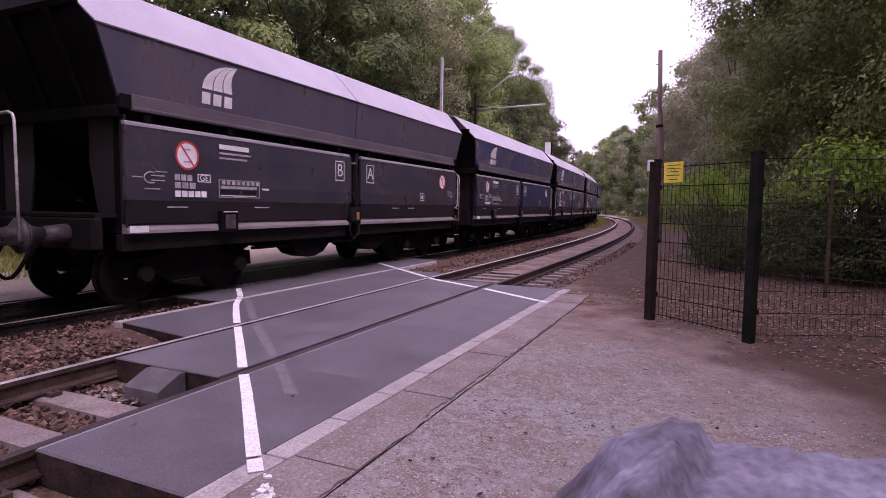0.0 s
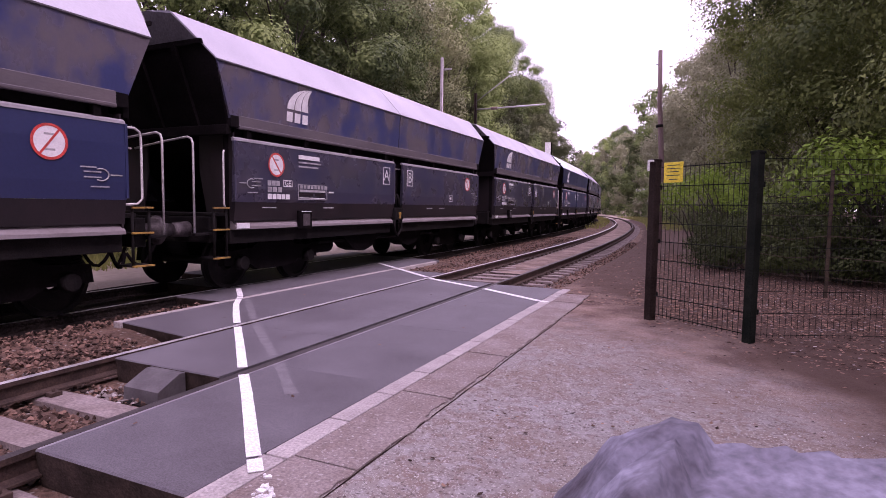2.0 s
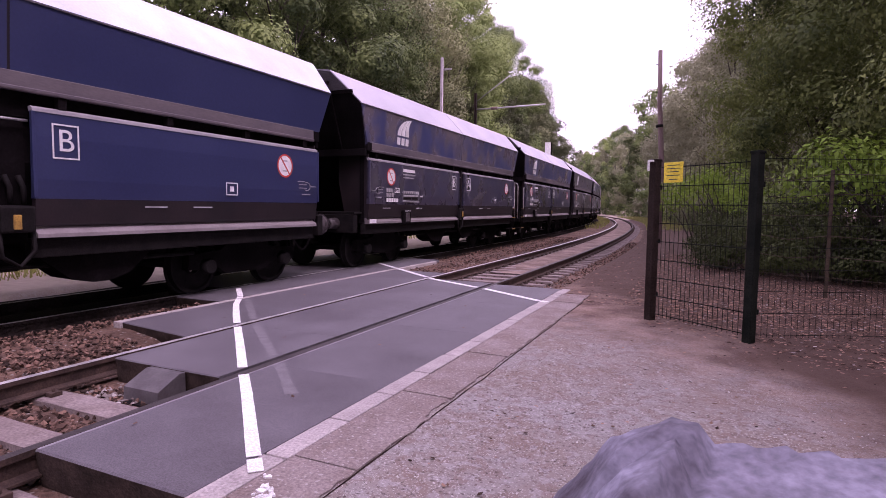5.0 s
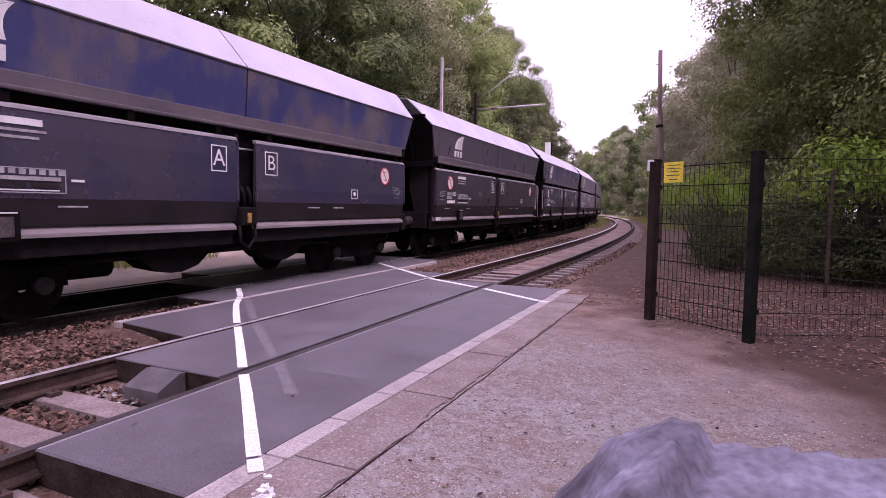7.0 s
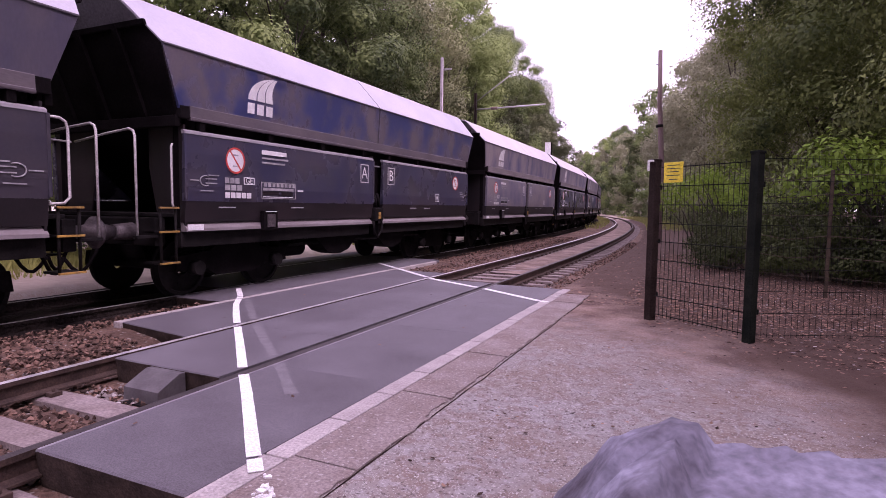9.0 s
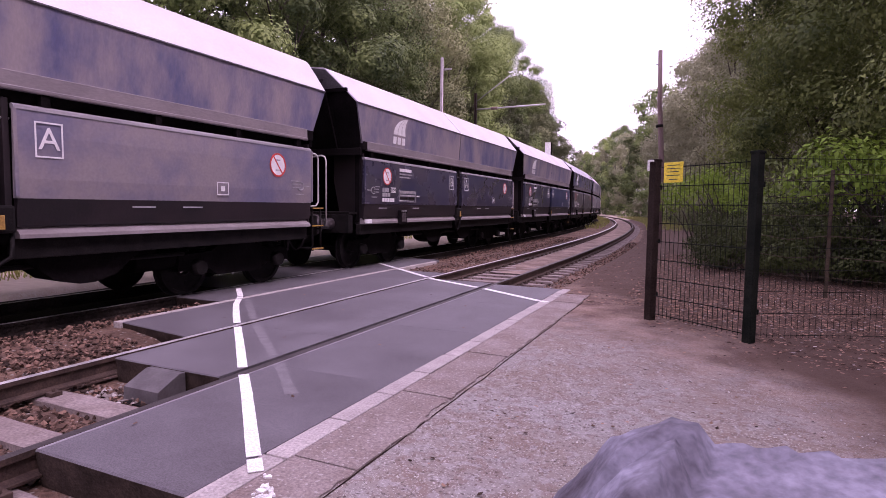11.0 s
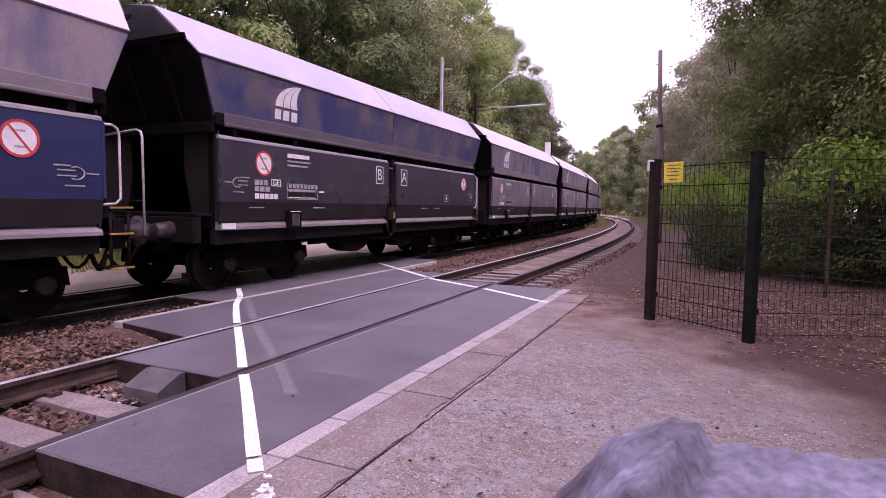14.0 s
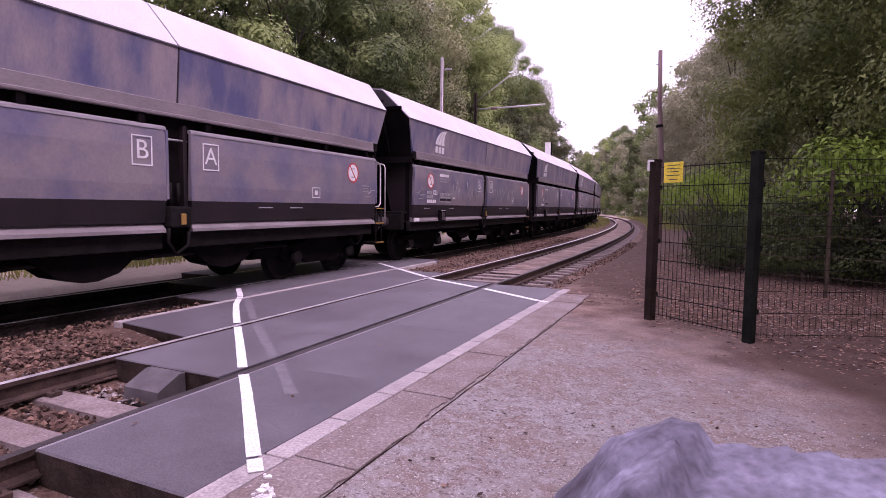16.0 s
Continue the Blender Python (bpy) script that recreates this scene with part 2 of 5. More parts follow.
M = dict(
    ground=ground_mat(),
    worn=mat("worn_trace", (0.125, 0.115, 0.128), (0.20, 0.19, 0.205), 9, 110, 0.75, bump=0.3, depth=0.003, contrast=0.4),
    asphalt=mat("grey_asphalt", (0.36, 0.335, 0.33), (0.46, 0.43, 0.425), 0.8, 90, 0.9, bump=0.5, depth=0.006),
    panel=mat("rubber_concrete", (0.082, 0.072, 0.082), (0.160, 0.150, 0.168), 1.3, 110, 0.62, bump=0.5, depth=0.004, contrast=0.5, randomise=True, grain=0.3),
    kerb=mat("pale_concrete", (0.31, 0.27, 0.265), (0.50, 0.455, 0.45), 2.5, 60, 0.9, bump=0.5, depth=0.006, randomise=True, contrast=0.5),
    paving=mat("brown_paving", (0.215, 0.165, 0.15), (0.29, 0.24, 0.23), 2.2, 60, 0.92, bump=1.0, depth=0.012, speck=(0.42, 0.38, 0.37), speck_at=0.62),
    white=mat("road_paint", (0.92, 0.92, 0.93), (0.80, 0.79, 0.80), 5, 70, 0.6, bump=0.3, depth=0.003),
    ballast=mat("ballast_bed", (0.085, 0.05, 0.036), (0.19, 0.115, 0.085), 1.2, 22, 0.95, bump=1.0, depth=0.05, speck=(0.3, 0.26, 0.24)),
    track_fill=mat("trackbed_silt", (0.16, 0.112, 0.092), (0.30, 0.225, 0.195), 1.6, 30, 0.95, bump=0.8, depth=0.02, gloss=0.15),
    stone=stone_mat("ballast_stone", (0.03, 0.019, 0.015), (0.29, 0.178, 0.135)),
    # the train's shade is mixed into this oil-dark bed colour
    oily=mat("shaded_oily_ballast", (0.018, 0.014, 0.013), (0.04, 0.031, 0.028), 1.2, 22, 0.95, bump=1.0, depth=0.05, gloss=0.1),
    soil=mat("joint_soil", (0.035, 0.026, 0.022), (0.07, 0.05, 0.042), 6, 60, 0.95, bump=0.6, gloss=0.1),
    sleeper=mat("weathered_concrete", (0.185, 0.142, 0.134), (0.28, 0.232, 0.224), 2.0, 45, 0.92, bump=0.6, randomise=True),
    rail_side=mat("rail_rust", (0.045, 0.028, 0.023), (0.09, 0.058, 0.047), 6, 60, 0.9, 0.1, 0.4),
    rail_top=mat("rail_polish", (0.60, 0.58, 0.59), (0.75, 0.73, 0.74), 5, 90, 0.5, 0.75, 0.05),
    rail_dull=mat("rail_dull", (0.045, 0.037, 0.038), (0.085, 0.072, 0.073), 3, 60, 0.6, 0.4, 0.1),
    steel=mat("dark_steel", (0.007, 0.006, 0.0065), (0.015, 0.0125, 0.013), 5, 50, 0.75, 0.1, 0.3, gloss=0.15),
    galv=mat("galvanised_steel", (0.42, 0.41, 0.42), (0.55, 0.54, 0.55), 8, 60, 0.5, 0.6, 0.2),
    mast=mat("mast_paint", (0.5, 0.45, 0.48), (0.62, 0.56, 0.6), 2, 40, 0.7, 0.1, 0.2),
    wood=mat("old_timber", (0.16, 0.105, 0.10), (0.25, 0.18, 0.175), 2, 30, 0.9, 0, 0.6, stretch=(4, 4, 0.4)),
    post=mat("weathered_post", (0.022, 0.015, 0.013), (0.042, 0.03, 0.026), 3, 40, 0.85, 0, 0.5, gloss=0.08),
    fence=mat("green_black_wire", (0.008, 0.011, 0.009), (0.018, 0.021, 0.017), 6, 60, 0.7, 0.1, 0.2, gloss=0.08),
    rust_wire=mat("rusty_wire", (0.05, 0.036, 0.026), (0.10, 0.075, 0.05), 6, 60, 0.8, 0.2, 0.2),
    yellow=mat("yellow_enamel", (0.85, 0.66, 0.05), (0.92, 0.75, 0.09), 3, 40, 0.5, 0, 0.1),
    ink=mat("dark_print", (0.05, 0.05, 0.05), (0.09, 0.09, 0.09), 3, 40, 0.6, 0, 0.1),
    rock=mat("blue_grey_stone", (0.07, 0.058, 0.074), (0.34, 0.335, 0.43), 7, 90, 0.9, 0, 0.5, 0.004, contrast=0.4),
    bark=mat("tree_bark", (0.05, 0.04, 0.034), (0.10, 0.083, 0.07), 3, 30, 0.95, 0, 0.8, 0.03, stretch=(3, 3, 0.6)),
    litter=stone_mat("leaf_litter_bits", (0.028, 0.015, 0.011), (0.42, 0.26, 0.19)),
    pale_bits=stone_mat("pale_bits", (0.17, 0.135, 0.125), (0.58, 0.54, 0.53)),
    grass=leaf_mat("grass_blades", (0.14, 0.16, 0.04), (0.36, 0.37, 0.12)),
    leaf=leaf_mat("broad_leaves", (0.038, 0.062, 0.025), (0.275, 0.345, 0.125)),
    leaf_birch=leaf_mat("birch_leaves", (0.13, 0.15, 0.075), (0.33, 0.345, 0.18)),
    leaf_olive=leaf_mat("olive_leaves", (0.04, 0.051, 0.027), (0.18, 0.20, 0.10)),
    leaf_beech=leaf_mat("beech_leaves", (0.040, 0.062, 0.022), (0.26, 0.31, 0.09)),
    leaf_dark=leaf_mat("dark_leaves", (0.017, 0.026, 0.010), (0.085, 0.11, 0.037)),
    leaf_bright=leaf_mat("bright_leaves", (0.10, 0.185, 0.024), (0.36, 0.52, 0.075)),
    leaf_grey=leaf_mat("grey_leaves", (0.145, 0.152, 0.095), (0.35, 0.352, 0.22)),
    metal_grey=mat("sheet_metal", (0.105, 0.095, 0.102), (0.15, 0.138, 0.146), 5, 50, 0.6, 0.2, 0.2, grain=0.1),
    # wagon paints
    # lighter copies: dust, plus the sky's sheen on far wagons put into the colour
    box_dusty_sheen=mat("dusty_sheen_side", (0.31, 0.265, 0.285), (0.105, 0.11, 0.21), 1.15, 26, 0.36, 0, 0.12, 0.004, stretch=(1, 1.3, 0.6), contrast=0.26, randomise=True, gloss=0.5, grain=0.07, bias=0.02),
    door_dusty_sheen=mat("dusty_sheen_door", (0.25, 0.217, 0.235), (0.105, 0.108, 0.20), 1.1, 26, 0.36, 0, 0.12, 0.004, contrast=0.34, randomise=True, gloss=0.5, grain=0.07, bias=0.06),
    box=mat("grimy_blue_side", (0.140, 0.120, 0.142), (0.046, 0.055, 0.152), 1.35, 26, 0.30, 0, 0.12, 0.004, stretch=(1, 1.1, 0.8), contrast=0.18, randomise=True, grain=0.07, bias=0.0, gloss=0.75),
    door=mat("grimy_blue_door", (0.064, 0.056, 0.076), (0.027, 0.030, 0.078), 1.1, 26, 0.30, 0, 0.12, 0.004, contrast=0.34, randomise=True, grain=0.07, bias=0.04, gloss=0.75),
    # roof paints are dusty and also hold the sky's light in their colour
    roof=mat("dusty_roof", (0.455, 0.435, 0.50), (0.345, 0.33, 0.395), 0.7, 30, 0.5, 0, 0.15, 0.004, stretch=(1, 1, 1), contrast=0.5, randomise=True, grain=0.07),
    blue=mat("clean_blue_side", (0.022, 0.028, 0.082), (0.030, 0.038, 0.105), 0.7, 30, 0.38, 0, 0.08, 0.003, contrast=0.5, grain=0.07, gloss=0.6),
    blue_skylit_roof=mat("blue_skylit_roof", (0.66, 0.68, 0.80), (0.45, 0.48, 0.68), 0.8, 30, 0.4, 0, 0.1, 0.003, contrast=0.4, grain=0.07),
    skirt=mat("dark_skirt", (0.012, 0.009, 0.011), (0.023, 0.015, 0.018), 1.5, 30, 0.6, 0, 0.2, randomise=True, grain=0.07),
    sill=mat("dusty_sill", (0.26, 0.23, 0.24), (0.16, 0.135, 0.14), 1.1, 30, 0.7, 0, 0.2, contrast=0.5, randomise=True, grain=0.07),
    edge=mat("dusty_edge", (0.36, 0.34, 0.37), (0.20, 0.185, 0.205), 1.2, 30, 0.6, 0, 0.2, contrast=0.5, randomise=True, grain=0.07),
    # darker than coal dust, to carry the deep shade of ends and underframe
    black=mat("shaded_coal_black", (0.005, 0.004, 0.0045), (0.010, 0.008, 0.009), 2.0, 30, 0.9, 0, 0.3, gloss=0.05),
    endtop=mat("end_plate_grey", (0.07, 0.063, 0.072), (0.10, 0.092, 0.105), 2.0, 30, 0.6, 0, 0.2),
    marking=mat("white_marking", (0.84, 0.84, 0.86), (0.62, 0.60, 0.62), 6, 60, 0.6, 0, 0.1, contrast=0.5, randomise=True, grain=0.08),
    faint=mat("faded_marking", (0.46, 0.45, 0.47), (0.24, 0.23, 0.25), 8, 60, 0.6, 0, 0.1, contrast=0.4, randomise=True, grain=0.1),
    red=mat("sign_red", (0.62, 0.06, 0.05), (0.5, 0.09, 0.07), 6, 60, 0.5, 0, 0.1),
    step_yellow=mat("step_yellow", (0.46, 0.26, 0.05), (0.22, 0.13, 0.045), 6, 60, 0.6, 0, 0.1),
    handrail=mat("handrail_grey", (0.62, 0.60, 0.60), (0.45, 0.42, 0.42), 6, 60, 0.5, 0.1, 0.1),
    rim=mat("dusty_rim", (0.135, 0.113, 0.122), (0.085, 0.073, 0.088), 1.6, 26, 0.5, 0, 0.12, 0.004, stretch=(1, 0.6, 2), contrast=0.4, randomise=True, gloss=0.45, grain=0.1),
    dusty_steel=mat("dusty_steel", (0.045, 0.037, 0.040), (0.10, 0.085, 0.09), 5, 40, 0.55, 0.1, 0.3),
    # paler roof tone, again with sky light in the colour
    roof_dusty_skylit=mat("pale_skylit_roof", (0.60, 0.56, 0.61), (0.47, 0.44, 0.49), 0.7, 30, 0.6, 0, 0.15, 0.004, contrast=0.5, randomise=True, grain=0.07),
    rim_dusty=mat("pale_dusty_rim", (0.25, 0.215, 0.225), (0.17, 0.147, 0.16), 1.6, 26, 0.5, 0, 0.12, 0.004, stretch=(1, 0.6, 2), contrast=0.4, randomise=True, gloss=0.45, grain=0.1),
    box_plum=mat("plum_grey_side", (0.112, 0.096, 0.112), (0.072, 0.068, 0.105), 1.15, 26, 0.32, 0, 0.12, 0.004, stretch=(1, 1.3, 0.6), contrast=0.3, randomise=True, gloss=0.7, grain=0.07),
    door_plum=mat("plum_grey_door", (0.060, 0.051, 0.061), (0.038, 0.035, 0.055), 1.1, 26, 0.32, 0, 0.12, 0.004, contrast=0.34, randomise=True, gloss=0.7, grain=0.07),
)


# ---- mesh helpers ----
def mesh_of(name, verts, faces, material, smooth=False):
    me = bpy.data.meshes.new(name)
    me.from_pydata(verts, [], faces)
    for m in material if isinstance(material, (list, tuple)) else [material]:
        me.materials.append(m)
    if smooth:
        me.polygons.foreach_set("use_smooth", [True] * len(me.polygons))
    me.update()
    return me


def part(name, bm, material, parent, label=""):
    """Link a bmesh (or a mesh) as one mesh object under a thing or part."""
    if isinstance(bm, bmesh.types.BMesh):
        bmesh.ops.recalc_face_normals(bm, faces=bm.faces)
        me = bpy.data.meshes.new(name)
        bm.to_mesh(me)
        bm.free()
        me.materials.append(material)
    else:
        me = bm
    ob = new(name, me)
    ob.parent = parent
    if label:
        ob["label"] = label
    return ob


def thing(name, label, category, group="", kind="", at=None):
    ob = new(name)
    ob.empty_display_size = 0.2
    if at is not None:
        ob.matrix_basis = at
    return tagged(ob, label, category, group, kind)


def bm_box(bm, x0, x1, y0, y1, z0, z1, bevel=0.0):
    vs = [bm.verts.new(p) for p in ((x0, y0, z0), (x1, y0, z0), (x1, y1, z0), (x0, y1, z0), (x0, y0, z1), (x1, y0, z1), (x1, y1, z1), (x0, y1, z1))]
    fs = [bm.faces.new([vs[i] for i in f]) for f in ((3, 2, 1, 0), (4, 5, 6, 7), (0, 1, 5, 4), (1, 2, 6, 5), (2, 3, 7, 6), (3, 0, 4, 7))]
    if bevel:
        es = {e for f in fs for e in f.edges}
        bmesh.ops.bevel(bm, geom=list(es), offset=bevel, segments=2, affect="EDGES", profile=0.6)
    return bm


def box(x0, x1, y0, y1, z0, z1, bevel=0.0):
    return bm_box(bmesh.new(), x0, x1, y0, y1, z0, z1, bevel)


def bm_tube(bm, pts, r, n=8, r1=None):
    """A round bar along points, tapering from r to r1."""
    pts = [Vector(p) for p in pts]
    r1 = r if r1 is None else r1
    rings = []
    for i, p in enumerate(pts):
        d = (pts[min(i + 1, len(pts) - 1)] - pts[max(i - 1, 0)]).normalized()
        u = d.orthogonal().normalized() if i == 0 else (u - d * u.dot(d)).normalized()
        v = d.cross(u)
        rad = r + (r1 - r) * i / max(1, len(pts) - 1)
        rings.append([bm.verts.new(p + (u * math.cos(a) + v * math.sin(a)) * rad) for a in [2 * math.pi * k / n for k in range(n)]])
    for a, b in zip(rings, rings[1:]):
        for k in range(n):
            f = bm.faces.new((a[k], a[(k + 1) % n], b[(k + 1) % n], b[k]))
            f.smooth = True
    bm.faces.new(rings[0][::-1])
    bm.faces.new(rings[-1])
    return bm


def tube(pts, r, n=8, r1=None):
    return bm_tube(bmesh.new(), pts, r, n, r1)


def bm_prism(bm, profile, y0, y1):
    """A closed x-z profile drawn out along y."""
    a = [bm.verts.new((x, y0, z)) for x, z in profile]
    b = [bm.verts.new((x, y1, z)) for x, z in profile]
    k = len(profile)
    for i in range(k):
        bm.faces.new((a[i], a[(i + 1) % k], b[(i + 1) % k], b[i]))
    bm.faces.new(a[::-1])
    bm.faces.new(b)
    return bm


def prism(profile, y0, y1):
    return bm_prism(bmesh.new(), profile, y0, y1)


# ---- the line of the tracks: straight over the crossing, then a long bend ----
BEND_AT, BEND, BEND_END = 13.33, 0.0030, 150.0
SPACING = 3.98
_u = np.arange(-140, 420, 0.5)
_k = BEND * np.clip((_u - BEND_AT) / 3, 0, 1) * np.clip((BEND_END - _u) / 10, 0, 1)
_th = np.concatenate([[0], np.cumsum((_k[1:] + _k[:-1]) / 2 * 0.5)])
_x = np.concatenate([[0], np.cumsum(-np.sin((_th[1:] + _th[:-1]) / 2) * 0.5)])
_y = -140 + np.concatenate([[0], np.cumsum(np.cos((_th[1:] + _th[:-1]) / 2) * 0.5)])


def line(s, off=0.0):
    """Place and heading on the track's line, off metres to its right."""
    th = float(np.interp(s, _u, _th))
    return float(np.interp(s, _u, _x)) + off * math.cos(th), float(np.interp(s, _u, _y)) + off * math.sin(th), th


def bend_shift(y):
    return float(np.interp(y, _y, _x))


def on_line(s, off, z=0.0):
    x, y, th = line(s, off)
    return Matrix.Translation((x, y, z)) @ Matrix.Rotation(th, 4, "Z")


def strip(name, s0, s1, offs, zs, material, step=1.0):
    """A sheet swept along the line; offs and zs give its cross section."""
    ss = np.linspace(s0, s1, max(2, int((s1 - s0) / step) + 1))
    verts = [(*line(s, o)[:2], z) for s in ss for o, z in zip(offs, zs)]
    k = len(offs)
    faces = [(i * k + j, i * k + j + 1, (i + 1) * k + j + 1, (i + 1) * k + j) for i in range(len(ss) - 1) for j in range(k - 1)]
    return mesh_of(name, verts, faces, material)


# ---- ground ----
def smooth(a, b, v):
    t = min(1.0, max(0.0, (v - a) / (b - a)))
    return t * t * (3 - 2 * t)


def ground_z(x, y):
    """Earth level: a shallow trough for the ballast, level path side, gently rising woods."""
    o = x - bend_shift(y)
    z = -0.002 - 0.012 * smooth(2.75, 2.55, o) * (y < 9.4) - 0.28 * smooth(2.05, 1.75, o) * smooth(-5.8, -5.5, o)
    z += 0.022 * noise.noise((x * 0.6, y * 0.6, 3.1)) * smooth(2.7, 3.4, abs(o))
    z += 0.35 * smooth(-11, -22, o) + 0.3 * smooth(9, 20, o)
    z += 0.10 * max(0.0, noise.noise((x * 0.25, y * 0.25, 7.7))) * smooth(5, 8, abs(o))
    return z


def build_ground():
    def axis(a, b, near0, near1, fine):
        out, v = [], near0
        while v > a:
            out.append(v)
            v -= max(fine, (near0 - v) * 0.22 + fine)
        out.append(a)
        out = out[::-1]
        v = near0 + fine
        while v < near1:
            out.append(v)
            v += fine
        v = near1
        while v < b:
            out.append(v)
            v += max(fine, (v - near1) * 0.22 + fine)
        out.append(b)
        return out
    xs = axis(-900, 900, -9, 10, 0.25)
    ys = axis(-500, 1500, -1, 22, 0.3)
    verts = [(x, y, ground_z(x, y)) for y in ys for x in xs]
    k = len(xs)
    faces = [(j * k + i, j * k + i + 1, (j + 1) * k + i + 1, (j + 1) * k + i) for j in range(len(ys) - 1) for i in range(k - 1)]
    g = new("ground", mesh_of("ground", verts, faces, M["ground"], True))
    tagged(g, "bare brown earth with grit and dry leaves", "ground", kind="structure")


build_ground()

# ballast under both tracks
for nm, offs, zs, mt, lab in (("ballast_bed", [-2.6, -1.95, -1.4, -0.98, 1.35, 1.75, 2.05], [-0.09, -0.07, -0.11, -0.235, -0.245, -0.25, -0.16], "ballast", "brown rusty track ballast between and beside the rails"),
                               ("ballast_bed", [-5.8, -5.6, -5.3, -3.05, -2.6], [-0.08, -0.14, -0.24, -0.24, -0.09], "oily", "oil-dark ballast, blackened further for the train's shade")):
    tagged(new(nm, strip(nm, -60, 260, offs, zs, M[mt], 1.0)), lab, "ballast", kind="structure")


bm = bmesh.new()
prev = None
for i in range(100):
    s_ = 13.6 + i * 0.7
    up = smooth(13.6, 19.0, s_) * 0.014 - 0.193
    row_ = []
    for o in (-0.63, -0.5, -0.2, 0.15, 0.45, 0.63):
        x_, y_, _ = line(s_, o)
        row_.append(bm.verts.new((x_, y_, up - (0.02 if abs(o) > 0.6 else 0) + 0.012 * noise.noise((x_ * 2.1, y_ * 1.3, 4.4)))))
    if prev:
        for a, c in zip(range(5), range(1, 6)):
            bm.faces.new((prev[a], prev[c], row_[c], row_[a]))
    prev = row_
tagged(part("track_fill", bm, M["track_fill"], None), "pale brown silt and grit between the rails", "track bed", kind="structure")


def sheet(name, pts, z, thick, material, label, category, kind="structure"):
    bm = bmesh.new()
    top = [bm.verts.new((x, y, z)) for x, y in pts]
    bot = [bm.verts.new((x, y, z - thick)) for x, y in pts]
    bm.faces.new(top)
    for i in range(len(pts)):
        j = (i + 1) % len(pts)
        bm.faces.new((top[i], bot[i], bot[j], top[j]))
    ob = part(name, bm, material, None)
    return tagged(ob, label, category, kind=kind)


pts = [(-5.75, 10.6), (-6.8, 11.7), (-14, 19.2), (-26, 33), (-21, 36), (-10.5, 18.5), (-6.4, 15.2), (-5.6, 14.6)]
sheet("far_road", pts, -0.015, 0.2, M["asphalt"], "grey asphalt lane beyond the tracks", "road")

# ---- rails ----
RAIL = [(-0.036, 0), (0.036, 0), (0.036, -0.038), (0.009, -0.052), (0.009, -0.135), (0.07, -0.155), (0.07, -0.172), (-0.07, -0.172), (-0.07, -0.155), (-0.009, -0.135), (-0.009, -0.052), (-0.036, -0.038)]


def build_rail(off):
    ss = np.concatenate([np.linspace(-60, 10, 8), np.arange(12, 260, 2.0)])
    verts, faces, k = [], [], len(RAIL)
    for s in ss:
        verts += [(*line(s, off + px)[:2], pz) for px, pz in RAIL]
    for i in range(len(ss) - 1):
        faces += [(i * k + j, i * k + (j + 1) % k, (i + 1) * k + (j + 1) % k, (i + 1) * k + j) for j in range(k)]
    t = thing("rail", "steel rail with polished head and rusty web", "rail", "rails of the two tracks")
    # webs of the far track are darkened for the shade of the train
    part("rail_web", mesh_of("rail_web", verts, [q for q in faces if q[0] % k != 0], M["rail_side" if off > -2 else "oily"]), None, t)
    part("rail_head", mesh_of("rail_head", verts, [q for q in faces if q[0] % k == 0], M["rail_dull" if off > 0 else "rail_top"]), None, t, "darker running surface" if off > 0 else "polished running surface")


for off in (0.7535, -0.7535, -SPACING + 0.7535, -SPACING - 0.7535):
    build_rail(off)


# ---- sleepers with rail clips ----
def build_sleeper():
    t = thing("sleeper", "weathered grey concrete sleeper with rusty rail clips", "sleeper", "sleepers of the tracks")
    bm = bmesh.new()
    prof = [(-1.3, -0.36), (1.3, -0.36), (1.3, -0.19), (0.45, -0.186), (0.25, -0.19), (-0.25, -0.19), (-0.45, -0.186), (-1.3, -0.19)]
    bm_prism(bm, prof, -0.13, 0.13)
    bmesh.ops.bevel(bm, geom=[e for e in bm.edges if abs(e.verts[0].co.z + 0.19) < 0.03], offset=0.02, segments=2, affect="EDGES")
    part("sleeper_body", bm, M["sleeper"], t)
    for rx in (-0.7535, 0.7535):
        for sx in (-1, 1):
            bm = bmesh.new()
            bm_box(bm, rx + sx * 0.115 - 0.04, rx + sx * 0.115 + 0.04, -0.05, 0.05, -0.19, -0.15, 0.006)
            bm_tube(bm, [(rx + sx * 0.11, 0, -0.16), (rx + sx * 0.11, 0, -0.12)], 0.014, 6)
            part("rail_clip", bm, M["rail_side"], t, "rusty rail clip")
    return t


SL = build_sleeper()
SL.matrix_basis = on_line(-4.25, 0)
SL2 = thing("sleeper", "concrete sleeper half buried in ballast, darkened for the train's shade", "sleeper", "sleepers of the tracks", at=on_line(-4.1, -SPACING))
# same darkened colour, for the shade below the wagons
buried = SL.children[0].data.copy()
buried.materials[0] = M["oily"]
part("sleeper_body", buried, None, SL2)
s = -4.25 + 0.6
PANELS = (3.3, 10.4)
while s < 78:
    if not PANELS[0] < s < PANELS[1]:
        copy_thing(SL, on_line(s, 0))
    if s < 60 and not 6.8 < s < 14.0:
        copy_thing(SL2, on_line(s + 0.2, -SPACING))
    s += 0.6

# ---- crossing panels, kerbs and paint ----
CROSS = thing("level_crossing", "dark grey rubbery crossing panels flush with the rails", "level crossing", kind="structure")


